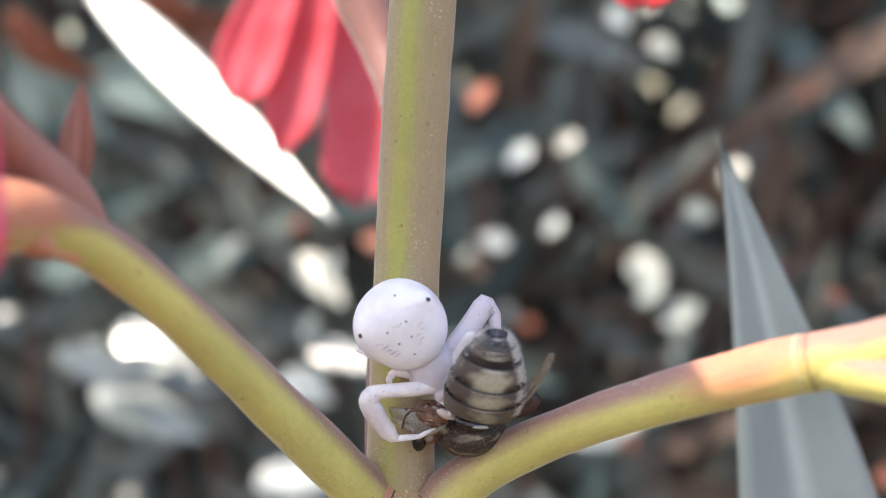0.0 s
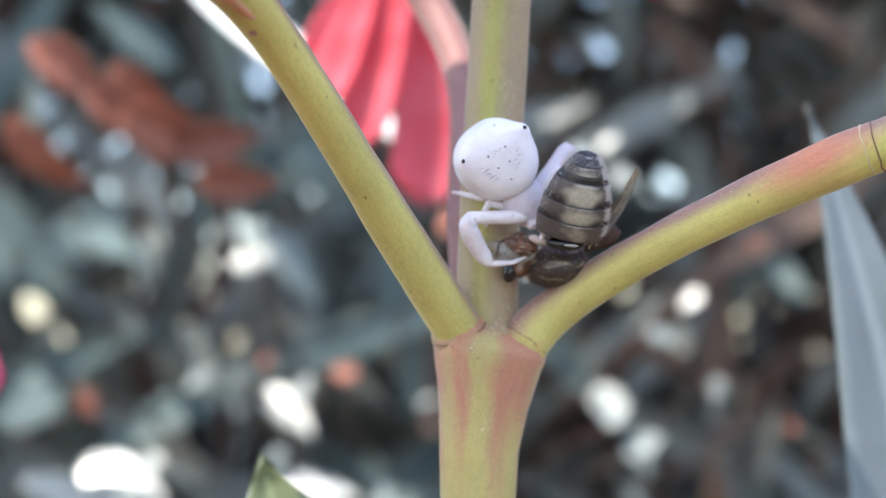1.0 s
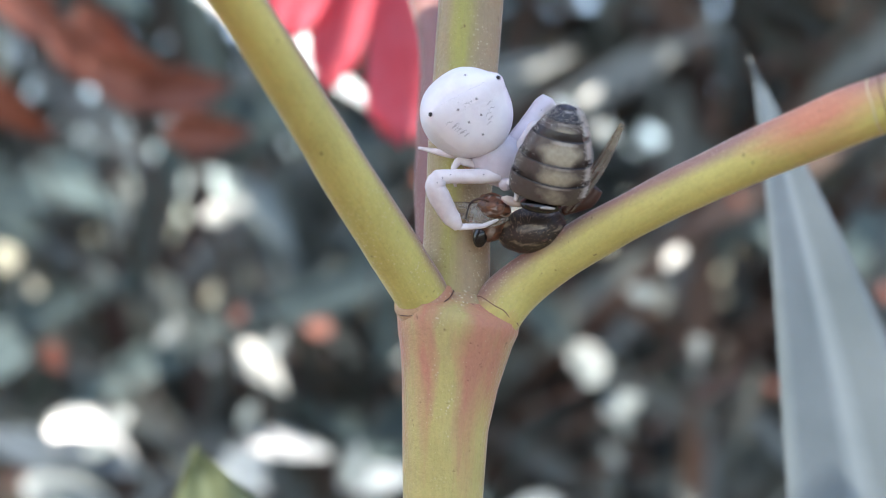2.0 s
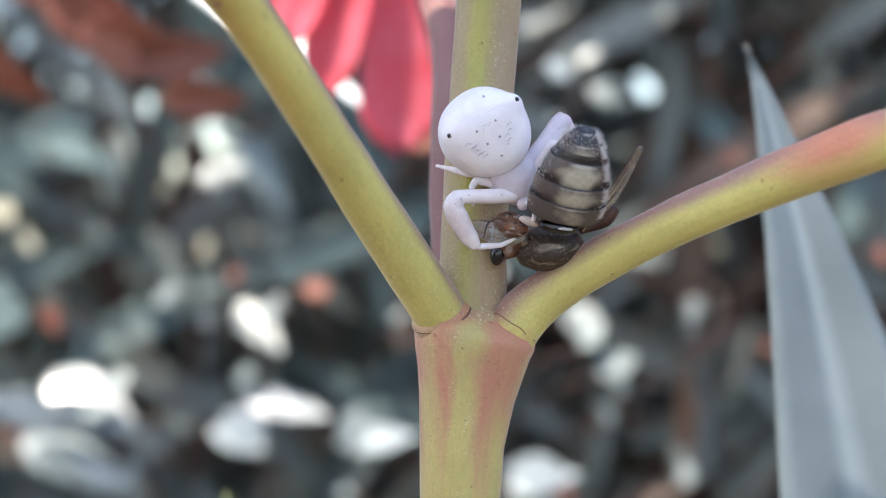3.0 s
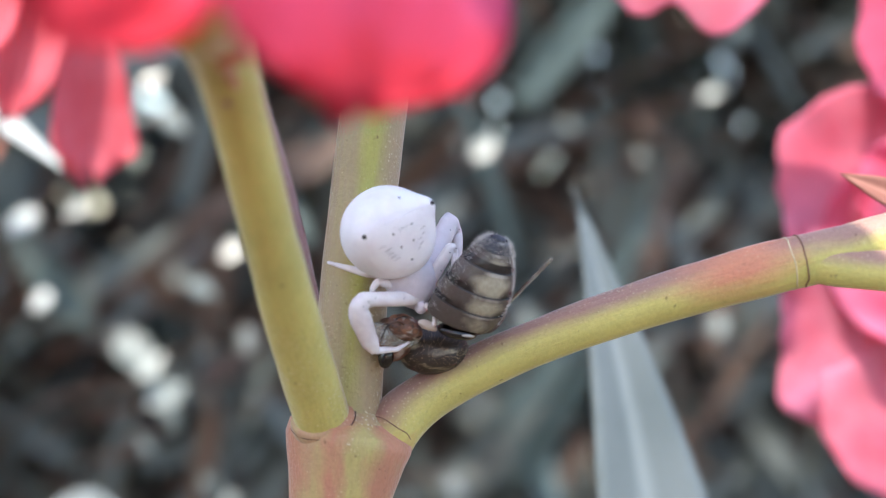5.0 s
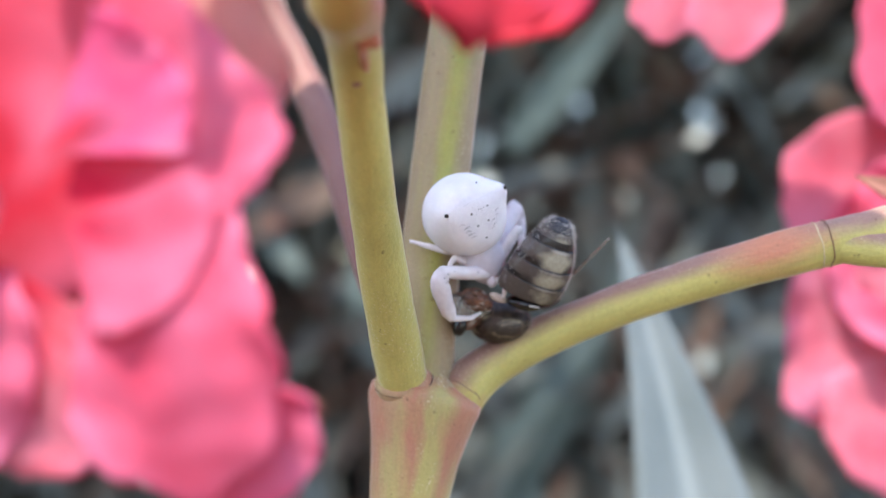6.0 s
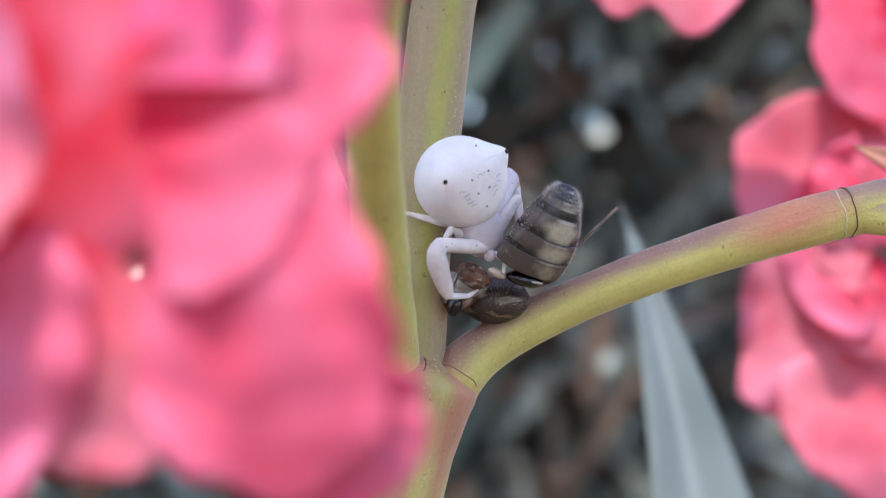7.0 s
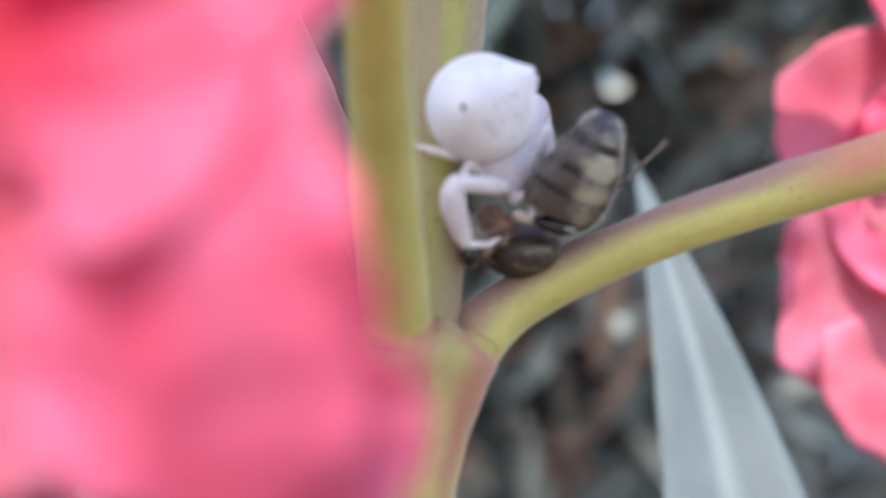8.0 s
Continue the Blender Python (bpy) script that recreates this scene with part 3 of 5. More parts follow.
    # dry bracts where the side shoot forks again
    for base, tip, wide, material in (((-15.6, -13.6, 8.2), (-14.9, -13.8, 14.2), 1.7, M_BRACT), ((-16.3, -14.6, 8.2), (-19.8, -17.5, 12.6), 2.0, M_BRACT), ((-16.8, -16.5, 8.2), (-20.5, -19.0, 9.8), 1.6, M_BRACT)):
        b, t = Vector(base), Vector(tip)
        along = (t - b)
        ob = part("bract", leaf_mesh(along.length, wide, 0.05, 0.45, 10, 6), material, root, "dry reddish pointed bract")
        ob.location = (b - Vector(FORK)) * MM
        ob.rotation_euler = facing((0.2, -1, -0.1), along)
    part("side_shoot", tube(smooth_line([(-14.3, -12.4, 5.6), (-15.4, -13.9, 7.9), (-16.9, -15.5, 10.1), (-18.4, -17.5, 12.4), (-20.6, -20.0, 15.7)], 18), [0.8, 1.1, 1.2, 1.15, 1.1, 1.0], 24, 0.16, lambda u, nr: {"blush": 0.9, "red": 0.45 + 0.4 * nr.z, "wax": 0.1}), M_STEM_RUST, root, "rusty red upper shoot with rough skin", FORK)
    twig = [RIGHT[-5], Vector((40.5, -9.0, 3.0)), Vector((42.0, -1.5, 2.6))]
    part("bud_stalk", tube(smooth_line(twig, 12), [0.8, 0.7, 0.7], 14, 0.05, right_tint), M_STEM, root, "", FORK)
    along = Vector((35.2, 1.3, 5.6)) - twig[-1]
    ob = part("bract", leaf_mesh(along.length, 2.4, 0.06, 0.4, 10, 6), M_BRACT, root, "dry reddish pointed bract")
    ob.location = (twig[-1] - Vector(FORK)) * MM
    ob.rotation_euler = facing((-0.3, -1, 0.3), along)
    part("gland", blob((-16.75, -17.6, 6.6), (1.15, 0, -0.5), (0, 0.7, 0), (0.3, 0, 0.7), lambda d: 1 + 0.22 * noise.noise(d * 2.3), 20, 12, lambda d: {"blush": 0.4, "red": 1.0, "wax": 0.1}), M_STEM, root, "swollen rusty red bump", FORK)
    part("gland", blob((-15.0, -13.4, 4.9), (0.42, 0, 0), (0, 0.5, 0), (0, 0, 0.5), None, 14, 10, lambda d: {"blush": 1.0, "red": 0.3, "wax": 0.0}), M_STEM, root, "brown bump", FORK)
    # ragged leaf scar below the upper shoot
    part("leaf_scar", tube(smooth_line([(-14.9, -14.6, 5.2), (-15.7, -15.9, 5.6), (-16.5, -17.3, 6.1), (-17.4, -18.8, 6.7)], 22), [0.12, 0.4, 0.34, 0.46, 0.38, 0.15], 16, 0.55, lambda u, nr: {"blush": 0.5, "red": 0.9 + 0.6 * noise.noise(Vector((u * 14, nr.x * 2, nr.z * 2))), "wax": 0.2}, 0.7), M_STEM, root, "ragged rusty leaf scar", FORK)
    part("leaf_scar", tube(smooth_line([(-14.6, -13.4, 5.9), (-15.2, -14.8, 7.0), (-15.9, -16.0, 7.9), (-16.9, -17.3, 8.6)], 18), [0.1, 0.3, 0.36, 0.3, 0.12], 14, 0.5, lambda u, nr: {"blush": 1.0, "red": 0.3, "wax": 0.0}, 0.6), M_STEM_RUST, root, "withered brown bract edge", FORK)
    # twin shoot past the joint
    part("side_shoot", tube(smooth_line([RIGHT[40], (25.5, -11.5, -1.3), (31.0, -16.5, -1.3), (40.0, -23.0, 0.0)], 20), [1.2, 1.3, 1.3, 1.25], 22, 0.05, right_tint), M_STEM, root, "", FORK)


flowering_stem()


def papillae():
    """Tiny pale warts on the shoots round the fork, denser where the wax is."""
    rnd = random.Random(21)
    plant = bpy.data.objects["oleander_plant"]
    verts, faces = [], []
    for ob in list(plant.children):
        me = ob.data
        if "wax" not in me.attributes or ob.name.startswith(("rear", "gland", "bud")):
            continue
        wax = me.attributes["wax"].data
        for p in me.polygons:
            c = p.center / MM
            if c.length > 33.0 or c.y > 3.5:
                continue
            w = sum(wax[v].value for v in p.vertices) / len(p.vertices)
            patch = 0.6 + 1.2 * noise.noise(c * 0.7)
            count = p.area / MM ** 2 * (0.9 + 17.0 * max(0.0, w - 0.1) * max(0.0, patch))
            corner = [me.vertices[v].co for v in p.vertices]
            for k in range(int(count + rnd.random())):
                a, b = rnd.random(), rnd.random()
                q = corner[0].lerp(corner[1], a).lerp(corner[-1].lerp(corner[-2], a), b) if len(corner) == 4 else p.center
                size = rnd.uniform(0.010, 0.030) * MM
                n = p.normal
                s = n.orthogonal().normalized() * size
                t = n.cross(s)
                i = len(verts)
                verts.extend((q + s, q - s * 0.5 + t * 0.87, q - s * 0.5 - t * 0.87, q + n * size * rnd.uniform(1.2, 3.0)))
                faces.extend(((i, i + 1, i + 3), (i + 1, i + 2, i + 3), (i + 2, i, i + 3)))
    me = bpy.data.meshes.new("papillae")
    me.from_pydata(verts, [], faces)
    me.materials.append(M_PAPILLA)
    ob = new("papillae", me)
    ob.parent = plant
    tagged(ob, "fine pale warts on the skin", kind="stuff")


papillae()


# ---- leaves ----
GLINT = (SUN_TO + Vector((-0.1, -1.0, 0.0)).normalized()).normalized()
SWAYING = leaf("swaying_leaf", (50.0, 26.0, -82.0), facing((-0.42, -0.82, 0.38), (0.06, 0.13, 0.985)), 90.0, 17.5, 0.0, M_LEAF_GREY, "long grey-green oleander leaf lit by the sun", "", 0.22, True, 1.05, 0.19)
leaf("young_leaf", (-8.0, -20.0, -42.0), facing((0.1, -0.9, 0.4), (-0.23, -0.1, 0.97)), 23.5, 12.5, 0.05, M_LEAF_YOUNG, "small pale green leaf with a pointed tip")
# unseen leaves added over the fork, which keep it in shade
for k in range(6):
    SHADE_LEAF = leaf("overhanging_leaf", (-54.0 + 7.2 * k, (12.0 if k < 5 else -3.0) - 2.0 * (k % 3), 66.0 + 5.0 * (k % 2)), facing((0.05 * (k % 3 - 1), -0.15, 1), (0.08 * (k % 3 - 1), -1, 0.06)), 52.0 if k < 2 else 78.0 if k < 5 else 62.0, 17.5, -0.04, M_LEAF, "added dark green oleander leaf out of view, shading the shoot", "overhanging leaves")


# ---- flowers ----
def petal_mesh(length, width, curl, ruffle, seed, narrow=0.35, cup=0.25, blunt=0.62, freq=1.0, nu=20, nv=18, tip=0.0):
    rnd = random.Random(seed)
    ph = [rnd.uniform(0, 6.28) for _ in range(4)]

    def surf(u, v):
        s = v * 2 - 1
        ragged = 1 + 0.13 * u * noise.noise(Vector((u * 4.5, math.copysign(1.7, s) + seed * 0.37, seed * 0.71)))
        w = ragged * width / 2 * (narrow + (1 - narrow) * math.sin((min(1.0, u * 1.25) if blunt < 0.8 else u ** 1.5) * math.pi / 2)) * math.sqrt(max(0.0, 1 - max(0.0, (u - blunt) / (1 - blunt)) ** 2.4) * 0.96 + 0.04)
        wave = ruffle * (math.sin(s * 5 * freq + ph[0]) * 0.5 + math.sin(s * 9 * freq + u * 5 + ph[1]) * 0.35 + math.sin(u * 9 * freq + ph[2]) * 0.25) * u
        lift = curl * u * u * length + cup * w * s * s
        return Vector((s * w, -lift + wave, u * length * (1 - 0.35 * abs(curl)) + ruffle * 0.3 * math.sin(s * 7 + ph[3]) * u ** 3 + 0.07 * length * u ** 3 * noise.noise(Vector((s * 2.4, seed * 0.53, 3.1)))))

    return sheet(surf, nu, nv, 0.28, lambda u, v: {"deep": max(0.0, 0.8 - u * 1.5) + max(0.0, 0.15 - 0.4 * abs(v - 0.5)) + tip * max(0.0, u - 0.62) * 3.5})


def petal(parent, material, place, direction, along, size, seed, curl=0.2, ruffle=1.0, cup=0.25, narrow=0.35, blunt=0.62, freq=1.0, tip=0.0):
    ob = part("petal", petal_mesh(size[0], size[1], curl, ruffle, seed, narrow, cup, blunt, freq, tip=tip), material, parent)
    ob.location = Vector(place) * MM
    ob.rotation_euler = facing(direction, along)
    return ob


# coral flower hanging between the lens and the stem
FA = thing("oleander_flower", (-18.9, -29.2, 21.2), "coral red oleander flower hanging over the stem", "flower", "oleander flowers")
petal(FA, M_MAGENTA, (1.7, -0.8, 0), (0.2, -1, 0.1), (0.0, -0.02, -1), (19.3, 12.4), 5, 0.03, 0.35, 0.12, 0.6, 0.79, tip=0.8)
petal(FA, M_MAGENTA, (-5.0, 1.2, 1.0), (0.3, -1, 0.2), (-0.3, -0.05, -0.95), (19.5, 13.0), 6, 0.1, 0.9, 0.2, 0.5, 0.76, tip=1.0)
petal(FA, M_RED, (-1.0, 2.2, 2.0), (0.3, -1, 0.2), (0.12, 0.05, -1), (16.0, 12.0), 7, 0.1, 0.9, 0.2, 0.5, tip=0.6)
petal(FA, M_PINK, (-9.0, 2.6, 3.0), (0.5, -1, 0.2), (-0.7, 0.05, -0.7), (15.0, 13.0), 8, 0.1, 0.9, 0.2, 0.5, tip=0.6)


def fan_petal(root, axes, base, first, last, radii, depth, seed, fold=0.7, roll=0.6, material=None, wave=1.0, deep=0.2):
    """A broad ruffled petal: a fan from base between two angles, its reach given along its edge. axes: to the right, up and away from the viewer; wave: size of its folds."""
    right, up, away = axes
    rnd = random.Random(seed)
    ph = [rnd.uniform(0, 6.28) for _ in range(3)]

    def surf(u, v):
        ang = radians(first + (last - first) * v)
        k = v * (len(radii) - 1)
        i = min(int(k), len(radii) - 2)
        s = k - i
        s = s * s * (3 - 2 * s)
        reach = (radii[i] * (1 - s) + radii[i + 1] * s) * (1 + 0.04 * noise.noise(Vector((v * 8, seed, 0.3))) + 0.018 * noise.noise(Vector((v * 23, seed, 4.3))))
        x, y = base[0] + math.cos(ang) * reach * u, base[1] + math.sin(ang) * reach * u
        p, q = x / wave, y / wave
        d = depth + wave * fold * u * (math.sin(v * 6.5 + u * 2.2 + ph[0]) * 0.5 + 1.2 * noise.noise(Vector((p * 0.2, q * 0.2, seed * 1.3))) + 0.4 * noise.noise(Vector((p * 0.5, q * 0.5, seed * 2.1))))
        d += wave * roll * max(0.0, u - 0.68) ** 2 * 11 * (math.sin(v * 11 + ph[1]) + 0.7 * math.sin(v * 27 + ph[2]))
        return right * x + up * y + away * d

    def tint(u, v):
        return {"deep": max(0.0, 0.9 - u * 1.5) + 0.55 * max(0.0, noise.noise(Vector((u * 3.0, v * 3.5, seed * 0.7)))) + deep, "lilac": max(0.0, min(1.0, (u - 0.62) * 2.2)) * max(0.0, 0.35 + noise.noise(Vector((v * 4.0, u * 2.0, seed * 1.9)))) + 0.9 * max(0.0, noise.noise(Vector((u * 2.6, v * 3.0, seed * 3.3 + 7))) - 0.1)}

    return part("petal", sheet(surf, 26, 40, 0.25 * wave, tint), material or M_PINK, root)


# ruffled flower beside the lens
FB_AT = Vector((-31.82, -26.05, -6.43))
FB_R, FB_U, FB_F = Vector((0.876, -0.479, 0.054)), Vector((-0.079, -0.032, 0.996)), Vector((0.476, 0.877, 0.066))
FB_AXES = (FB_R, FB_U, FB_F)
FB = thing("oleander_flower", FB_AT, "ruffled pink double oleander flower close to the lens", "flower", "oleander flowers")
fan_petal(FB, FB_AXES, (-1.8, 1.6), 76, -16, (9.8, 9.6, 9.3, 9.2, 9.3, 9.5, 8.3, 6.6, 6.0), -0.2, 61, 0.7, 0.25)
FLAP = fan_petal(FB, FB_AXES, (-0.7, 0.0), 24, -96, (6.2, 6.3, 6.4, 8.0, 9.9, 11.3, 12.0, 9.8, 7.4), -0.9, 62, 0.9, 0.35)
fan_petal(FB, FB_AXES, (-4.1, -3.2), -34, -135, (5.7, 6.6, 7.2, 6.9, 6.1, 5.6, 5.0), 0.5, 63, 0.6, 0.3, M_ROSE)
fan_petal(FB, FB_AXES, (4.1, -6.8), 20, -100, (2.6, 4.2, 4.9, 5.0, 4.9, 4.2), 1.4, 64, 0.35, 0.2)
fan_petal(FB, FB_AXES, (-12.5, 2.3), 60, -60, (7.2, 7.6, 8.0, 8.1, 7.8, 7.2), -1.6, 65, 0.6, 0.35, M_ROSE)
fan_petal(FB, FB_AXES, (-11.4, -4.6), 25, -85, (8.0, 8.6, 8.6, 8.2, 7.8, 7.2), 0.2, 66, 0.7, 0.4)
fan_petal(FB, FB_AXES, (1.1, 5.7), 95, -25, (6.8, 6.7, 6.6, 6.5, 6.3, 5.6, 5.0), 1.0, 67, 0.5, 0.3, M_PALE, 1.0, 0.0)
fan_petal(FB, FB_AXES, (-6.8, 4.6), 150, -130, (9.0, 9.6, 9.4, 9.0, 8.6, 8.4, 8.8, 9.2), 2.4, 68, 0.7, 0.4, M_ROSE, 1.0, 0.8)
fan_petal(FB, FB_AXES, (-1.2, 0.6), 26, -78, (5.4, 5.6, 5.5, 5.2, 4.8, 4.4), -1.2, 69, 0.4, 0.1, M_PINK, 1.0, 0.0)
fan_petal(FB, FB_AXES, (-5.0, -1.0), -30, -180, (5.0, 6.5, 7.0, 6.5, 5.5), 1.2, 70, 0.5, 0.2, M_ROSE, 1.0, 0.5)
fan_petal(FB, FB_AXES, (-2.4, 3.4), 70, 0, (6.2, 6.4, 6.4, 5.8), -1.0, 71, 0.6, 0.15, M_MAGENTA, 1.0, 0.0)
FB_STALK = FB_R * -10 + FB_F * 3.0
part("calyx", tube([FB_STALK, FB_STALK + Vector((-3, 3, 2)), FB_STALK + Vector((-7, 6, -3))], [1.6, 1.0, 0.7], 12, 0, lambda u, nr: {"blush": 0.6, "red": 0.3, "wax": 0.1}), M_STEM_PURPLE, FB, "narrow purple flower tube")

# large double flower behind the side shoot, its open side towards the lens
FD_AXES = (Vector((0.845, -0.532, 0.052)), Vector((-0.072, -0.017, 0.997)), Vector((0.530, 0.846, 0.053)))
FD = thing("oleander_flower", (76.2, 38.5, 2.6), "large pink double oleander flower like a rose", "flower", "oleander flowers")
for base, first, last, radii, depth, seed, fold, material, deep in (
        ((-1.3, 0.0), 50, 190, (15.0, 16.5, 16.8, 16.6, 15.5, 12.8, 10.6, 9.8), 1.0, 91, 0.7, M_ROSE, 0.0),
        ((0.0, -5.3), 145, 258, (11.0, 11.5, 11.8, 12.4, 13.6, 17.6, 17.4, 15.5), 0.2, 92, 0.7, M_ROSE, 0.1),
        ((4.0, -9.2), 205, 360, (13.0, 16.8, 19.4, 21.4, 22.2, 22.0, 21.0, 20.0), -0.6, 93, 0.8, M_ROSE, 0.0),
        ((4.0, 0.0), -50, 90, (20.0, 20.5, 20.0, 19.0, 18.0, 17.0), 1.6, 94, 0.9, M_ROSE, 0.0),
        ((1.0, -1.0), 100, 330, (9.5, 10.0, 9.4, 9.0, 9.6, 10.5, 10.0, 9.0), -1.6, 95, 1.0, M_PINK, 0.5),
        ((3.0, 1.0), 60, 250, (9.0, 9.5, 9.0, 8.2, 8.0, 8.0), -2.6, 96, 1.0, M_ROSE, 0.2),
        ((2.0, 5.0), 110, 300, (6.5, 7.0, 6.8, 6.2, 6.0), -3.4, 97, 0.9, M_PINK, 0.4),
        ((3.5, -6.0), 120, 280, (8.0, 8.6, 8.4, 8.0, 7.6), -2.4, 98, 1.0, M_ROSE, 0.1),
        ((5.0, 6.0), 150, 380, (6.0, 5.5, 5.0, 5.0, 5.5), -4.0, 99, 0.9, M_ROSE, 0.3)):
    fan_petal(FD, FD_AXES, base, first, last, radii, depth, seed, fold, 0.3, material, 1.9, deep)
part("calyx", tube([FD_AXES[2] * 3, FD_AXES[2] * 9, FD_AXES[2] * 16 + Vector((0, 0, -4))], [2.4, 1.6, 1.2], 12, 0, lambda u, nr: {"blush": 0.6, "red": 0.3, "wax": 0.1}), M_STEM_PURPLE, FD, "narrow purple flower tube")

# flowers that hang in from above
FH = thing("oleander_flower", (48.1, 34.8, 27.4), "pink oleander flower high among the shoots", "flower", "oleander flowers")
for base, first, last, radii, depth, seed in (
        ((0.2, 4.0), -5, -175, (5.2, 6.4, 8.7, 10.6, 8.9, 6.4, 5.2), 0.0, 111),
        ((-6.0, 5.0), -58, -142, (6.3, 8.6, 9.4, 8.6, 6.0), 0.9, 112),
        ((2.0, 7.0), -20, 110, (10.0, 11.0, 10.8, 9.0), 1.8, 113),
        ((-2.0, 7.0), 60, 190, (10.0, 11.0, 10.8, 8.0), 1.8, 114)):
    fan_petal(FH, FD_AXES, base, first, last, radii, depth, seed, 0.3, 0.08, M_ROSE, 1.6, 0.0)
part("calyx", tube([FD_AXES[2] * 2, FD_AXES[2] * 7, FD_AXES[2] * 12 + Vector((0, 0, 4))], [1.8, 1.3, 1.0], 12, 0, lambda u, nr: {"blush": 0.6, "red": 0.3, "wax": 0.1}), M_STEM_PURPLE, FH, "narrow purple flower tube")
FI = thing("oleander_flower", (72.8, 33.3, 24.6), "smooth pink oleander flower beside a larger one", "flower", "oleander flowers")
for base, first, last, radii, depth, seed in (
        ((3.0, 1.0), 115, 300, (13.0, 10.4, 8.8, 10.0, 10.8, 11.0, 11.0), 0.0, 121),
        ((5.0, 2.0), -90, 130, (12.0, 13.0, 13.0, 13.0, 12.0, 11.0), 1.6, 122),
        ((2.0, 9.0), 90, 200, (8.0, 9.0, 8.0, 7.0), 1.2, 123)):
    fan_petal(FI, FD_AXES, base, first, last, radii, depth, seed, 0.3, 0.08, M_PINK, 1.6, 0.15)
part("calyx", tube([FD_AXES[2] * 3, FD_AXES[2] * 8, FD_AXES[2] * 13 + Vector((0, 0, 4))], [1.8, 1.3, 1.0], 12, 0, lambda u, nr: {"blush": 0.6, "red": 0.3, "wax": 0.1}), M_STEM_PURPLE, FI, "narrow purple flower tube")
FG = thing("oleander_flower", (21.0, 44.0, 32.5), "coral red oleander petals hanging from above", "flower", "oleander flowers")
petal(FG, M_RED, (0, 0, 0), (-0.1, -1, 0.1), (-0.05, 0, -1), (11.2, 8.0), 81, 0.03, 0.3, 0.12, 0.5)
petal(FG, M_RED, (3, 1, 1), (0.1, -1, 0.1), (0.35, 0, -1), (9.0, 7.0), 82, 0.03, 0.3, 0.12, 0.5)

# hanging wilted petals behind the stem
FE = thing("oleander_flower", (-9.0, 86.0, 40.0), "closed pink oleander flower with hanging petals", "flower", "oleander flowers")
petal(FE, M_SALMON, (1.9, 0, -6), (0.25, -1, 0.1), (0.06, 0, -1), (34.0, 10.8), 51, 0.02, 0.5, 0.3, 0.10, 0.9)
petal(FE, M_SALMON, (1.2, -2, -7.5), (-0.14, -0.84, 0.53), (-0.24, 0, -1), (27.5, 7.2), 52, 0.03, 0.7, 0.45, 0.25, 0.72)
petal(FE, M_SALMON, (-3.0, -1, -8), (-0.14, -0.84, 0.53), (-0.38, 0, -1), (22.0, 8.8), 53, 0.03, 0.7, 0.45, 0.3, 0.75)
part("calyx", tube([Vector((2, 0.6, 8)), Vector((1.5, 0.4, 0)), Vector((1, 0, -7))], [1.4, 1.8, 2.6], 14, 0, lambda u, nr: {"blush": 0.6, "red": 0.3, "wax": 0.1}), M_STEM_PURPLE, FE, "dull purple flower tube")


# ---- spider ----
ABD = Vector((0.2, 1.9, -0.74))
ABD_R = 2.86
SPIDER_AT = (1.0, 2.0, -1.5)


def bulge(d, centre, wide):
    return math.exp(-(d.angle(Vector(centre), 0.0) / wide) ** 2)


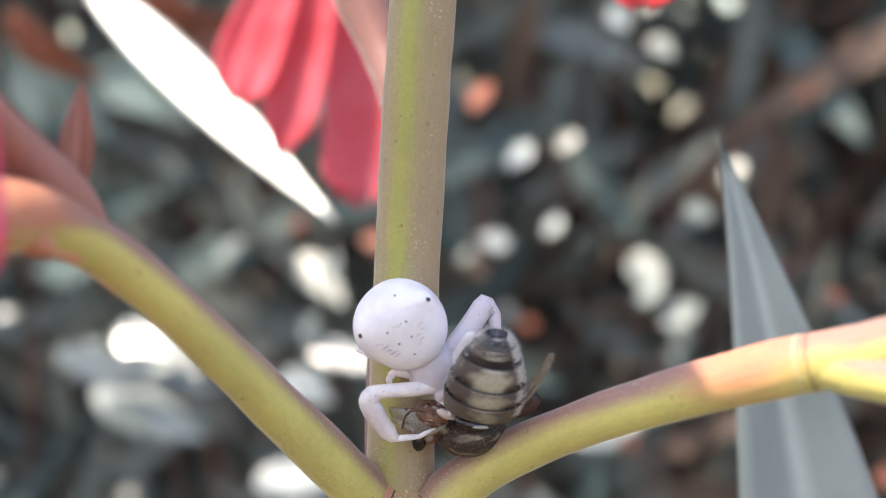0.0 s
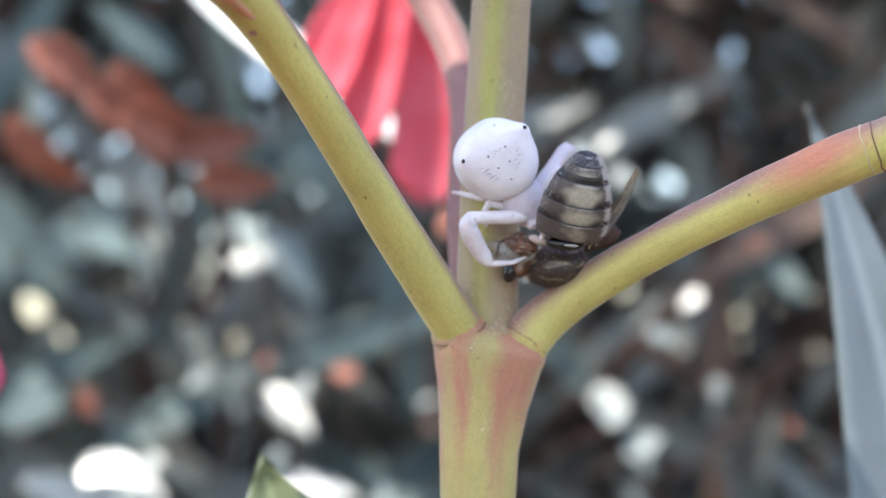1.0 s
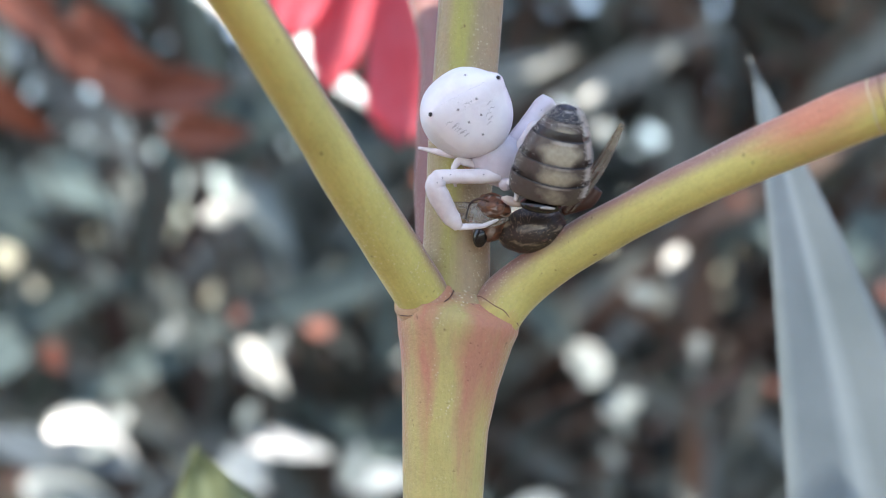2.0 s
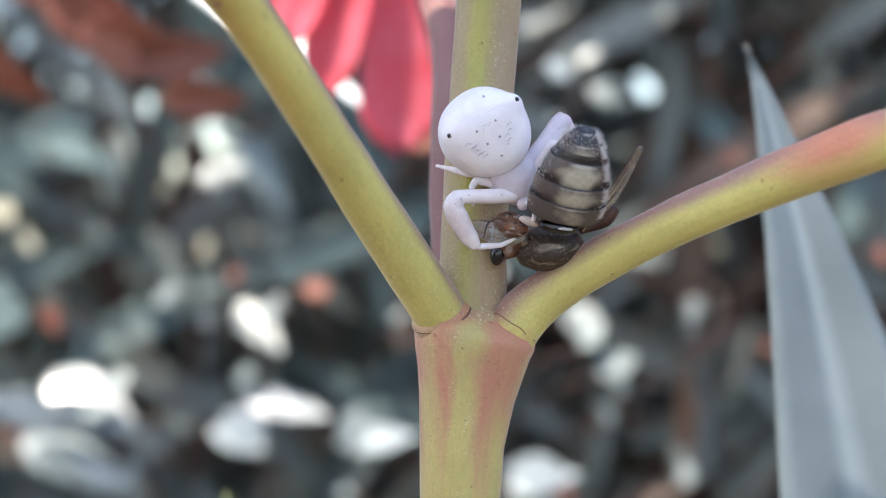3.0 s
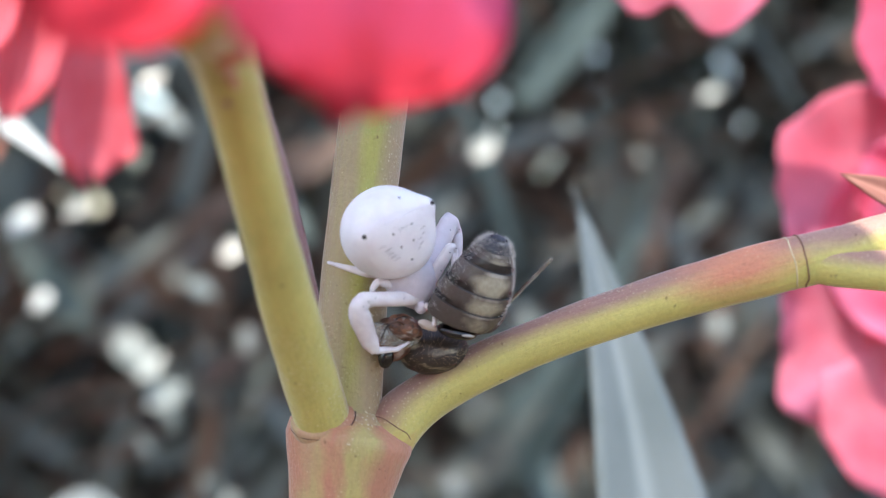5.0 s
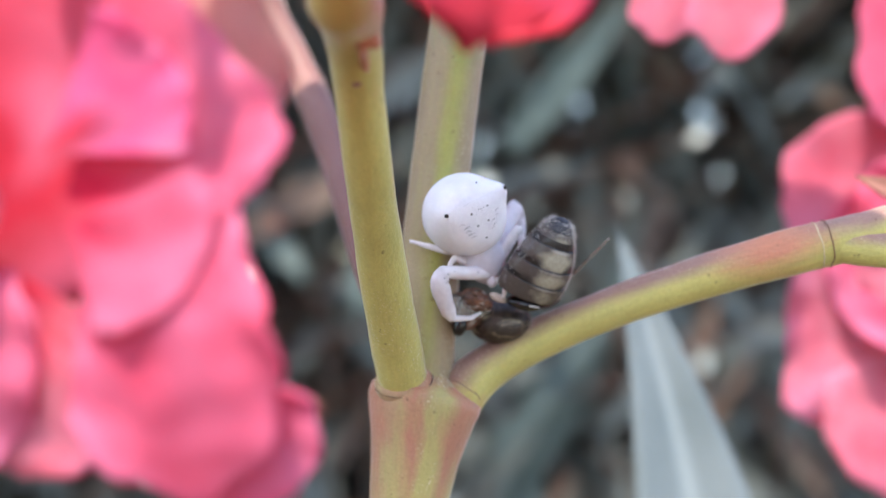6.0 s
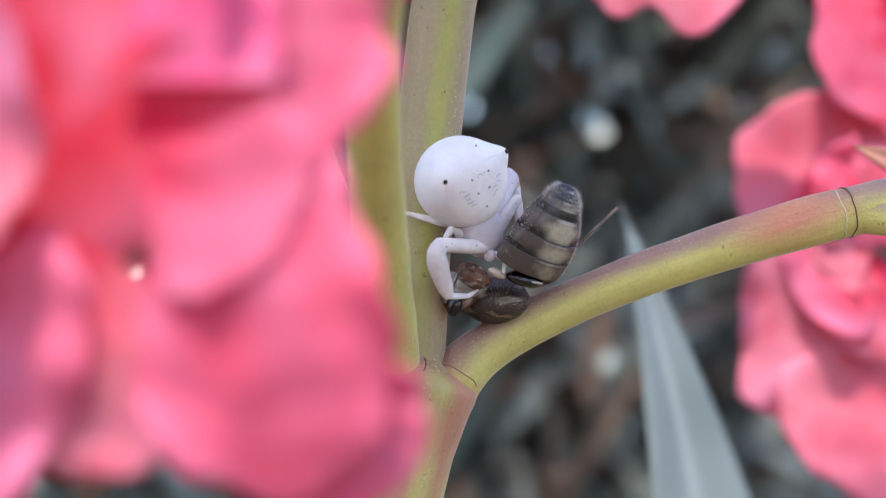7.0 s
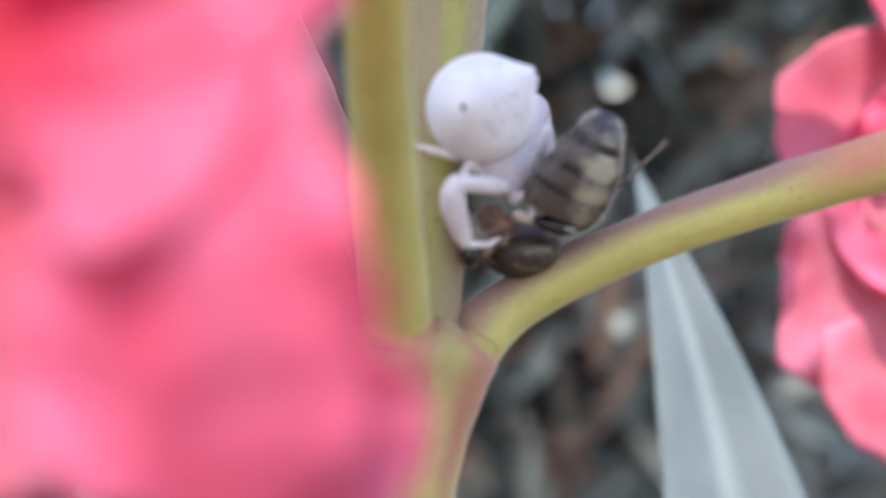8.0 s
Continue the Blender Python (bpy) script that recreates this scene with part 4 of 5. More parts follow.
def spider():
    root = thing("crab_spider", SPIDER_AT, "white crab spider with a pale triangular abdomen gripping a bee", "spider")
    corner_r, corner_l = Vector((1.74, -1.98, 1.83)), Vector((-2.14, -1.82, -0.35))

    facet = Vector((0.12, -0.93, -0.32)).normalized()
    crest = corner_r.cross(corner_l).normalized()
    crest = crest if crest.z > 0 else -crest

    def abdomen_shape(d):
        f = 1 + 0.15 * bulge(d, corner_r, 0.36) + 0.10 * bulge(d, corner_r, 0.19) + 0.08 * bulge(d, corner_l, 0.42)
        f -= 0.13 * bulge(d, (0.15, -0.93, -0.3), 0.8)
        f += 0.075 * bulge(d, (0.7, -0.35, -0.6), 0.6) + 0.05 * bulge(d, (0.9, -0.4, 0.0), 0.6)
        f += 0.02 * bulge(d, (-0.6, -0.2, 0.8), 0.9)
        # flattened lower face below a ridge that joins the corners
        lean = d.dot(facet)
        if lean > 0.3:
            cap = 0.84 / lean
            gap = f - cap
            f = cap + 0.5 * (gap - math.sqrt(gap * gap + 0.02)) if gap > -0.3 else f
        for n, level in ((Vector((-0.42, -0.25, -0.87)).normalized(), 0.95), (Vector((-0.62, -0.3, 0.72)).normalized(), 0.935)):
            lie = d.dot(n)
            if lie > 0.4:
                gap = f - level / lie
                f = level / lie + 0.5 * (gap - math.sqrt(gap * gap + 0.004)) if gap > -0.3 else f
        off = d.dot(crest)
        if abs(off) < 0.3 and d.y < 0:
            f += 0.007 * math.exp(-(off / 0.05) ** 2) * max(0.0, -d.y)
        # creases
        low = max(0.0, lean - 0.7) * 3.3
        f += 0.010 * low * math.sin(d.z * 46 - d.x * 24 + 5 * noise.noise(d * 4)) * max(0.0, 0.3 + noise.noise(d * 3.2))
        return f

    def on_back(d, lift=0.0):
        d = Vector(d).normalized()
        return ABD + d * ABD_R * abdomen_shape(d) + d * lift

    abd = part("abdomen", blob(ABD, (ABD_R, 0, 0), (0, 0, -ABD_R), (0, ABD_R, 0), lambda d: abdomen_shape(Vector((d.x, d.z, -d.y))), 110, 80), M_SPIDER, root, "smooth white abdomen with two dark corner spots", SPIDER_AT)

    def spot(d, r, material):
        c = on_back(d, 0.0)
        n = Vector(d).normalized()
        a = n.orthogonal().normalized()
        part("spot", blob(c, a * r, n.cross(a) * r, n * r * 0.8, None, 12, 8), material, abd, "", SPIDER_AT)

    spot(corner_l, 0.15, M_DOT)
    spot((1.66, -2.1, 1.74), 0.15, M_DOT)
    for d in ((-0.256, -0.966, -0.047), (0.197, -0.953, 0.23), (0.35, -0.922, -0.165), (0.031, -0.926, -0.376), (0.389, -0.689, -0.611), (-0.068, -0.675, 0.734)):
        spot(d, 0.075, M_DOT_GREY)
    pts = [on_back(corner_l.normalized().slerp(corner_r.normalized(), s / 16), -0.006) for s in range(2, 15)]
    part("ridge", tube(pts, [0.002, 0.008, 0.004, 0.009, 0.002], 6), M_SPIDER_CREASE, abd, "fine grey line across the back", SPIDER_AT)
    # fine wrinkles on the back, their crease shade painted as grey lines
    rnd = random.Random(9)
    for k in range(13):
        if k < 8:
            x, z, rise, run = -0.42 + 0.09 * (k % 4) + 0.12 * (k // 4) + rnd.uniform(-0.04, 0.04), -0.32 - 0.1 * (k % 4) - 0.06 * (k // 4), 0.48, rnd.uniform(0.1, 0.17)
        else:
            x, z, rise, run = 0.52 + rnd.uniform(-0.05, 0.07), 0.16 - 0.12 * (k - 8), 0.55, rnd.uniform(0.08, 0.14)
        kink = rnd.uniform(-0.03, 0.03)
        pts = [on_back((x + run * s * 0.86, -0.8, z + run * s * rise - 0.05 * s * s + kink * math.sin(s * 4)), -0.011) for s in (-1, -0.75, -0.5, -0.25, 0, 0.25, 0.5, 0.75, 1)]
        part("wrinkle", tube(pts, [0.007, 0.025, 0.031, 0.024, 0.006], 6), M_SPIDER_CREASE, abd, "", SPIDER_AT)
    for k in range(16):
        spot((rnd.gauss(-0.02, 0.1), -0.95, rnd.gauss(0.12, 0.07)), rnd.uniform(0.014, 0.03), M_DOT_GREY)
    fwd = Vector((0.55, 0.1, -0.83)).normalized()
    wide = Vector((0.83, -0.1, 0.55)).normalized()
    wide = (wide - fwd * wide.dot(fwd)).normalized()
    part("cephalothorax", blob((2.35, 2.55, -3.75), wide * 1.65, fwd * 1.85, wide.cross(fwd) * 1.2, lambda d: 1 - 0.12 * max(0, d.y) ** 2 + 0.08 * math.cos(3 * math.atan2(d.x, d.y)) * (1 - abs(d.z)) + 0.03 * noise.noise(d * 3), 34, 22), M_SPIDER_BODY, root, "translucent whitish front body", SPIDER_AT)
    part("jaw", blob((3.1, 1.5, -6.3), (0.62, -0.1, -0.22), (0.1, 0.3, 0), (0.1, 0, 0.27), lambda d: 1 + 0.12 * noise.noise(d * 3), 16, 10), M_JAW, root, "pale beige jaw", SPIDER_AT)
    part("jaw", blob((2.75, 1.9, -5.2), (0.4, 0, -0.1), (0, 0.35, 0), (0.1, 0, 0.42), None, 16, 10), M_SPIDER_BODY, root, "", SPIDER_AT)

    def leg(joints, radii, skin=M_SPIDER_LEG):
        """A jointed leg: each segment swells in its middle and narrows at the joints."""
        pts, rad = [], []
        for (a, b), (ra, rb) in zip(zip(joints, joints[1:]), zip(radii, radii[1:])):
            a, b = Vector(a), Vector(b)
            for s, f in ((0.03, 0.94), (0.16, 1.0), (0.35, 1.06), (0.6, 1.0), (0.84, 0.96), (0.97, 0.92)):
                pts.append(a.lerp(b, s))
                rad.append((ra + (rb - ra) * s) * f)
        limb = part("leg", tube(pts, rad, 16, 0.2, None, 0.72), skin, root, "", SPIDER_AT)
        for i in (2, 4, 8, 10):
            if i < len(pts) and rad[i] > 0.3:
                n = Vector((-0.35 + 0.5 * (i % 3), -1, 0.25)).normalized()
                part("dot", blob(pts[i] + n * rad[i] * 0.88, (0.04, 0, 0), (0, 0.04, 0), (0, 0, 0.04), None, 8, 6), M_DOT_GREY, limb, "", SPIDER_AT)

    leg([(2.5, 1.9, -4.7), (-1.45, 1.15, -4.85), (-1.72, 1.2, -5.5), (-0.75, 1.6, -7.2), (-0.15, 1.85, -8.0)], [0.38, 0.5, 0.66, 0.62, 0.34])
    leg([(-0.2, 1.84, -7.95), (1.4, 2.1, -7.85), (2.4, 2.5, -7.4)], [0.22, 0.17, 0.09])
    leg([(2.0, 2.6, -4.2), (-0.2, 2.0, -3.75), (-0.5, 2.05, -4.2), (-0.35, 2.5, -5.4)], [0.25, 0.25, 0.2, 0.1])
    leg([(1.2, 2.9, -3.3), (-0.7, 2.9, -3.3), (-2.7, 4.3, -2.75)], [0.32, 0.27, 0.1])
    leg([(3.0, 2.5, -3.4), (5.45, 4.1, 0.1), (6.1, 4.3, -0.4), (6.2, 3.8, -3.0)], [0.66, 0.76, 0.5, 0.2], M_SPIDER_BODY)
    leg([(3.3, 2.2, -3.8), (4.55, 1.9, -1.45), (4.9, 2.0, -1.7), (4.95, 1.6, -4.4)], [0.42, 0.4, 0.27, 0.15])
    leg([(2.9, 1.6, -5.0), (3.5, 1.2, -5.5), (3.3, 1.1, -6.3)], [0.2, 0.2, 0.14])

spider()

# ---- bee ----
BEE_AT = (5.0, 3.0, -7.5)
BT = Vector((6.15, -1.6, -0.88))
BW = Vector((4.95, 2.3, -7.2))


def bee():
    root = thing("honey_bee", BEE_AT, "dead brown and grey banded honey bee held by the spider", "bee")
    axis = BT - BW
    length = axis.length
    k = axis.normalized()
    side = Vector((0.97, 0.0, -0.1))
    side = (side - k * side.dot(k)).normalized()
    back = side.cross(k)
    back = back if back.y < 0 else -back

    def spine(s):
        return BW + k * (s * length) + back * (0.45 * math.sin(s * math.pi) - 0.25)

    def half_width(s):
        return float(np.interp(s, [0, 0.12, 0.3, 0.5, 0.68, 0.82, 0.92, 0.98, 1.0], [2.1, 2.34, 2.46, 2.4, 2.1, 1.64, 1.18, 0.84, 0.58]))

    cuts = [0.24, 0.40, 0.57, 0.77, 0.90, 1.0]
    for i in range(5):
        a, b = cuts[i], min(1.0, cuts[i + 1] + 0.02)

        def surf(u, v, a=a, b=b, i=i):
            s = a + (b - a) * u
            ang = 2 * math.pi * v
            r = half_width(s) * (0.965 + 0.05 * u) + 0.02 * noise.noise(Vector((s * 9, math.cos(ang) * 3, i)))
            return spine(s) + side * math.cos(ang) * r + back * math.sin(ang) * r * 0.66

        def tone(u, v, i=i):
            mid = math.exp(-((v - 0.235) / 0.1) ** 2)
            lateral = abs(math.cos(2 * math.pi * v))
            flank = math.exp(-((lateral - 0.62) / 0.24) ** 2)
            tan = (0.5, 0.9, 1.05, 0.6, 0.2)[i] * mid * (0.35 + 0.65 * math.sin(math.pi * min(1, u * 1.05)))
            dark = flank * (0.3, 1.1, 1.1, 1.1, 0.9)[i] * max(0.0, 1 - u * 1.5)
            if i == 3:
                dark = max(dark, 0.75 * (u < 0.55))
            if u > 0.93:
                dark = 1.3
            dark = max(dark, 1.25 * max(0.0, (lateral - 0.55) / 0.45) * (u < 0.3) * (i in (1, 2, 3)))
            # pale: fuzz, plus silvery sheen painted on one flank and along plate edges
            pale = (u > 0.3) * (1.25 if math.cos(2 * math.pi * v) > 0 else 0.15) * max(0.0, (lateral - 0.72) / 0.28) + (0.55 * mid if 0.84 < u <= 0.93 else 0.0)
            return {"band": dark, "tan": tan, "rim": pale if u <= 0.93 else 0.0}

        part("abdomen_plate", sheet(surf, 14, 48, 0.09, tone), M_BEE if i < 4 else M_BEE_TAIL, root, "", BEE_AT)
    # waist: black hollow with a pale shining plate
    part("abdomen_plate", blob(spine(0.985), side * 0.55, back * 0.4, k * 0.34, lambda d: 1 + 0.06 * noise.noise(d * 4), 24, 14, lambda d: {"band": 0.75 if 0.2 < abs(d.x) < 0.75 and d.z < 0.6 else 0.1, "tan": 0.5 if abs(d.x) < 0.15 else 0.1, "rim": 0.2 if abs(d.x) > 0.85 else 0.0}), M_BEE_TAIL, root, "dark pointed tail", BEE_AT)
    part("waist", blob((4.9, 1.0, -6.55), (1.3, 0, -0.1), (0, 1.0, 0.2), (0.05, 0, 0.5), None, 24, 14), M_BLACK, root, "glossy black waist", BEE_AT)
    part("waist_plate", blob((5.2, 0.06, -6.78), (0.5, 0.05, -0.03), (0, 0.1, 0), (0, 0.02, 0.1), None, 16, 8), M_SHELL, root, "pale shining small plate", BEE_AT)
    part("thorax", blob((4.7, 3.9, -7.95), (2.2, -0.3, 0.4), (0.2, 2.1, 0.3), (-0.3, 0, 1.45), lambda d: 1 + 0.05 * noise.noise(d * 4), 44, 26, lambda d: {"band": 0.0, "tan": -0.05 + 0.7 * noise.noise(Vector((d.x * 1.6, d.y * 3.0, d.z * 5.0))) + 0.42 * math.sin(d.z * 9.0 + d.x * 3.4 + 2.0 * noise.noise(d * 2.0)), "rim": 0.0}), M_BEE_FUR, root, "dark thorax with cream fur stripes", BEE_AT)
    head = part("head", blob((1.95, 4.3, -7.4), (1.25, -0.2, -0.3), (0, 1.6, 0), (0.3, 0, 1.35), lambda d: 1 + 0.06 * noise.noise(d * 3), 26, 16, lambda d: {"band": 0.25 + 1.1 * noise.noise(d * 2.6), "tan": 0.5 + noise.noise(d * 3.1 + Vector((3, 0, 0))), "rim": 0.15 + noise.noise(d * 2.2 + Vector((0, 5, 0)))}), M_BEE_LEG, root, "rusty brown head", BEE_AT)
    # muzzle, rusty and mottled
    mottle = lambda d: {"band": 0.2 + 1.2 * noise.noise(d * 3.4), "tan": 0.6 + noise.noise(d * 2.9 + Vector((6, 0, 0))), "rim": 0.1 + 1.1 * noise.noise(d * 3.0 + Vector((0, 8, 0)))}
    part("muzzle", blob((2.15, 2.75, -6.55), (1.0, -0.2, -0.35), (0.1, 0.9, 0.1), (0.25, 0, 0.72), lambda d: 1 + 0.2 * noise.noise(d * 2.6), 26, 16, mottle), M_BEE_LEG, head, "rusty brown mottled muzzle", BEE_AT)
    part("eye", blob((1.35, 3.6, -8.4), (0.45, 0, -0.2), (0, 0.6, 0), (0.2, 0, 0.75), None, 16, 10), M_BLACK, head, "", BEE_AT)

    def limb(pts, radii):
        part("leg", tube(smooth_line(pts, 18), radii, 10, 0.15, lambda u, nr: {"band": 0.35 + 0.5 * (u > 0.6), "tan": 0.3, "rim": 0.0}), M_BEE_LEG, root, "", BEE_AT)

    limb([(6.6, 3.0, -6.8), (8.1, 2.6, -6.2), (8.7, 2.4, -5.4), (8.3, 2.6, -5.9)], [0.3, 0.42, 0.36, 0.15])
    limb([(2.9, 2.6, -7.2), (1.5, 2.0, -6.2), (0.6, 1.9, -6.4), (0.3, 2.2, -7.4)], [0.10, 0.09, 0.07, 0.04])
    limb([(4.2, 2.4, -8.2), (5.2, 2.0, -8.7), (6.2, 2.4, -8.1)], [0.11, 0.1, 0.06])

    def wing(base, tip, broad, wide):
        b, t, w = Vector(base), Vector(tip), Vector(broad).normalized()
        part("wing", sheet(lambda u, v: b + (t - b) * u + w * ((v - 0.05) * wide * (0.25 + math.sin(math.pi * min(1, 0.15 + u * 0.8)) * 0.75) * (1 if u < 0.97 else 0.5)) + w.cross(t - b).normalized() * 0.1 * math.sin(v * 7 + u * 3), 18, 10, 0.02), M_WING, root, "clear brownish wing", BEE_AT)
        for f in (0.0, 0.3, 0.7):
            part("wing_vein", tube([b + (t - b) * u + w * ((f - 0.05) * wide * (0.25 + math.sin(math.pi * min(1, 0.15 + u * 0.8)) * 0.75)) for u in (0.0, 0.25, 0.5, 0.75, 0.95)], [0.05, 0.03, 0.015], 6), M_BEE_LEG, root, "", BEE_AT)

    wing((6.5, 1.8, -6.9), (9.25, -2.6, -1.75), (0.62, 0.75, 0.1), 1.7)
    wing((3.0, 2.6, -6.5), (-0.6, 3.4, -6.3), (0.1, -0.15, -1.0), 1.6)

    # body hair
    rnd = random.Random(3)
    bm = bmesh.new()

    def hair(p, n, size):
        n = (n + Vector((rnd.uniform(-0.4, 0.4), rnd.uniform(-0.4, 0.4), rnd.uniform(-0.4, 0.4)))).normalized()
        a = n.orthogonal().normalized() * 0.009
        c = n.cross(a)
        f = [bm.verts.new(p + a), bm.verts.new(p - a * 0.5 + c * 0.87), bm.verts.new(p - a * 0.5 - c * 0.87)]
        tip = bm.verts.new(p + n * size + Vector((0, 0, 0.15 * size)))
        for x, y in ((0, 1), (1, 2), (2, 0)):
            bm.faces.new((f[x], f[y], tip))

    for i in range(9000):
        s = 0.27 + 0.73 * rnd.random() ** 0.7
        ang = rnd.uniform(0, 2 * math.pi)
        r = half_width(s)
        n = side * math.cos(ang) + back * math.sin(ang) * 1.2 + k * (0.3 + 1.2 * max(0, s - 0.8))
        near_edge = (math.cos(ang) > 0.72 and rnd.random() < 0.55) or (s > 0.87 and rnd.random() < 0.4) or (math.cos(ang) < -0.85 and rnd.random() < 0.3)
        if near_edge or rnd.random() < 0.025:
            hair(spine(s) + side * math.cos(ang) * r + back * math.sin(ang) * r * 0.66, n.normalized(), (rnd.uniform(0.2, 0.42) if s > 0.87 else rnd.uniform(0.1, 0.28)) if near_edge else 0.1)
    tagged(part("fur", bm, M_HAIR, root, "short pale hairs", BEE_AT), kind="stuff")
    bm = bmesh.new()
    for i in range(650):
        d = Vector((rnd.gauss(0, 1), rnd.gauss(0, 1) - 0.6, rnd.gauss(0, 1))).normalized()
        p = Vector((4.7, 3.9, -7.95)) + Vector((2.2, -0.3, 0.4)) * d.x + Vector((0.2, 2.1, 0.3)) * d.y + Vector((-0.3, 0, 1.45)) * d.z
        hair(p, d, rnd.uniform(0.15, 0.4))
    tagged(part("fur", bm, M_HAIR_TAN, root, "tan hairs on the thorax", BEE_AT), kind="stuff")


bee()


# ---- the shrub behind ----
def foliage(rnd, name, count, material, label, reach, near=380, rise=(-0.62, 0.75), big=1.0):
    """Far leaves, too many to count."""
    verts, faces = [], []
    for i in range(count):
        d = rnd.uniform(near, 900)
        c = Vector((rnd.uniform(*reach) * (d + 100), d, rnd.uniform(*rise) * (d + 100)))
        e = Euler((rnd.uniform(-1.1, 1.1), rnd.uniform(-1.2, 1.2), rnd.uniform(-1.4, 1.4))).to_matrix()
        ln, wd = big * rnd.uniform(40, 85), big * rnd.uniform(8, 14)
        n0 = len(verts)
        for u, w in ((0, 0.1), (0.3, 0.9), (0.6, 1.0), (1.0, 0.02)):
            for s in (-1, 0, 1):
                p = c + e @ Vector((s * w * wd / 2, 0.12 * u * u * ln - 0.12 * abs(s) * w * wd, u * ln))
                verts.append(at(p.x, p.y, max(p.z, -1180.0 + 3 * s)))
        for k in range(3):
            for s in range(2):
                q = n0 + k * 3 + s
                faces.append((q, q + 1, q + 4, q + 3))
    me = bpy.data.meshes.new(name)
    me.from_pydata(verts, [], faces)
    me.polygons.foreach_set("use_smooth", [True] * len(me.polygons))
    me.materials.append(material)
    tagged(new(name, me), label, "foliage", kind="stuff")


def shrub_behind():
    rnd = random.Random(4)
    made = []
    for k in range(5):
        made.append(leaf("shrub_leaf", (0, 0, -5000), (0, 0, 0), rnd.uniform(80, 115), rnd.uniform(11, 16), rnd.uniform(-0.1, 0.25), M_LEAF, "dark green oleander leaf in the shade", "shrub leaves"))
    for i in range(70):
        d = rnd.uniform(400, 620)
        x = rnd.uniform(-0.45, 0.85) * (d + 90)
        z = rnd.uniform(-0.45, 0.5) * (d + 90) - 30
        copy_thing(rnd.choice(made), Matrix.LocRotScale(at(x, d, z), Euler((rnd.uniform(-1.0, 1.0), rnd.uniform(-0.9, 0.9), rnd.uniform(-1.2, 1.2))), None))
    near = []
    for k in range(6):
        near.append(leaf("shrub_leaf", (0, 0, -5000), (0, 0, 0), rnd.uniform(65, 100), rnd.uniform(10, 15), rnd.uniform(-0.1, 0.2), M_LEAF_MID, "blue-green oleander leaf half in the sun", "shrub leaves"))
    for i in range(60):
        d = rnd.uniform(320, 470)
        x, z = rnd.uniform(-0.5, 0.85) * (d + 90), rnd.uniform(-0.5, 0.3) * (d + 90)
        copy_thing(rnd.choice(near), Matrix.LocRotScale(at(x, d, z), Euler((rnd.uniform(-0.9, 0.5), rnd.uniform(-1.3, 1.3), rnd.uniform(-0.8, 0.8))), None))
    made += near
    for src in made:
        for o in (*src.children_recursive, src):
            bpy.data.objects.remove(o)
    foliage(rnd, "shrub_foliage", 15000, M_LEAF_FAR, "dense dark oleander foliage further back", (-0.75, 1.1))
    # unseen leaves overhead, added to darken and dapple the foliage below
    foliage(rnd, "shrub_crown", 2600, M_LEAF_FAR, "unseen leaves added above the shrub to shade it", (-0.9, 1.2), 300, (0.34, 0.62), 1.6)
    foliage(rnd, "shrub_skirt", 4500, M_LEAF_FAR, "lower leaves of the oleander shrub down to the soil", (-0.75, 1.0), 420, (-1.7, -0.6), 1.7)
    foliage(rnd, "dry_foliage", 4200, M_LEAF_BROWN, "brown dead foliage among the shrub", (0.0, 1.0))


shrub_behind()

GLINTS = [(-36, -15), (-23, -29), (-6, -41), (-20, -39), (-56, -42), (-10, -16), (33, 24), (41, -33), (30, -46), (54, -50), (-42, -29), (-56, -18), (-46, -35), (32, -24), (-45, -48), (14, 2), (21, 4), (4, 8), (27, 24), (11, -16), (20, -11), (-20, -20), (-64, -34), (31, -50), (33, 19), (39, -8), (149, 48), (148, 35), (90, 16), (89, 49), (54, -16), (108, -11), (87, -40), (155, -15), (49, -1)]


def stalked(root, rnd):
    """Gives a leaf a long thin twig that runs back into the shrub."""
    turn = root.rotation_euler.to_matrix().inverted()
    far = Vector((rnd.uniform(-25, 25), 240, -70))
    line = [turn @ p for p in smooth_line([(0, 0, 0), far * 0.35 + Vector((0, 0, 8)), far * 0.7, far], 12)]
    part("twig", tube(line, [0.35, 0.6, 0.9], 6), M_BARK, root, "thin brown twig")


def sunny_leaf(rnd, x, y, z, size, stray, dry):
    n = GLINT + Vector((rnd.uniform(-stray, stray), rnd.uniform(-stray, stray), rnd.uniform(-stray, stray)))
    along = Vector((rnd.uniform(-1, 1), rnd.uniform(-0.2, 0.2), rnd.uniform(-1, 1)))
    # the pale leaf colours carry part of the sun glint
    stalked(leaf("shrub_leaf", (x, y, z), facing(n, along), size * 1.5, size, 0.05, M_LEAF_DRY if dry else rnd.choice((M_LEAF_SUN_GLOSS, M_LEAF_SUN_DULL, M_LEAF_SUN_DULL)), "small dry reddish leaf in the sun" if dry else "small oleander leaf, its sun glint partly in its pale colour", "sunlit leaves", 0.05, False), rnd)


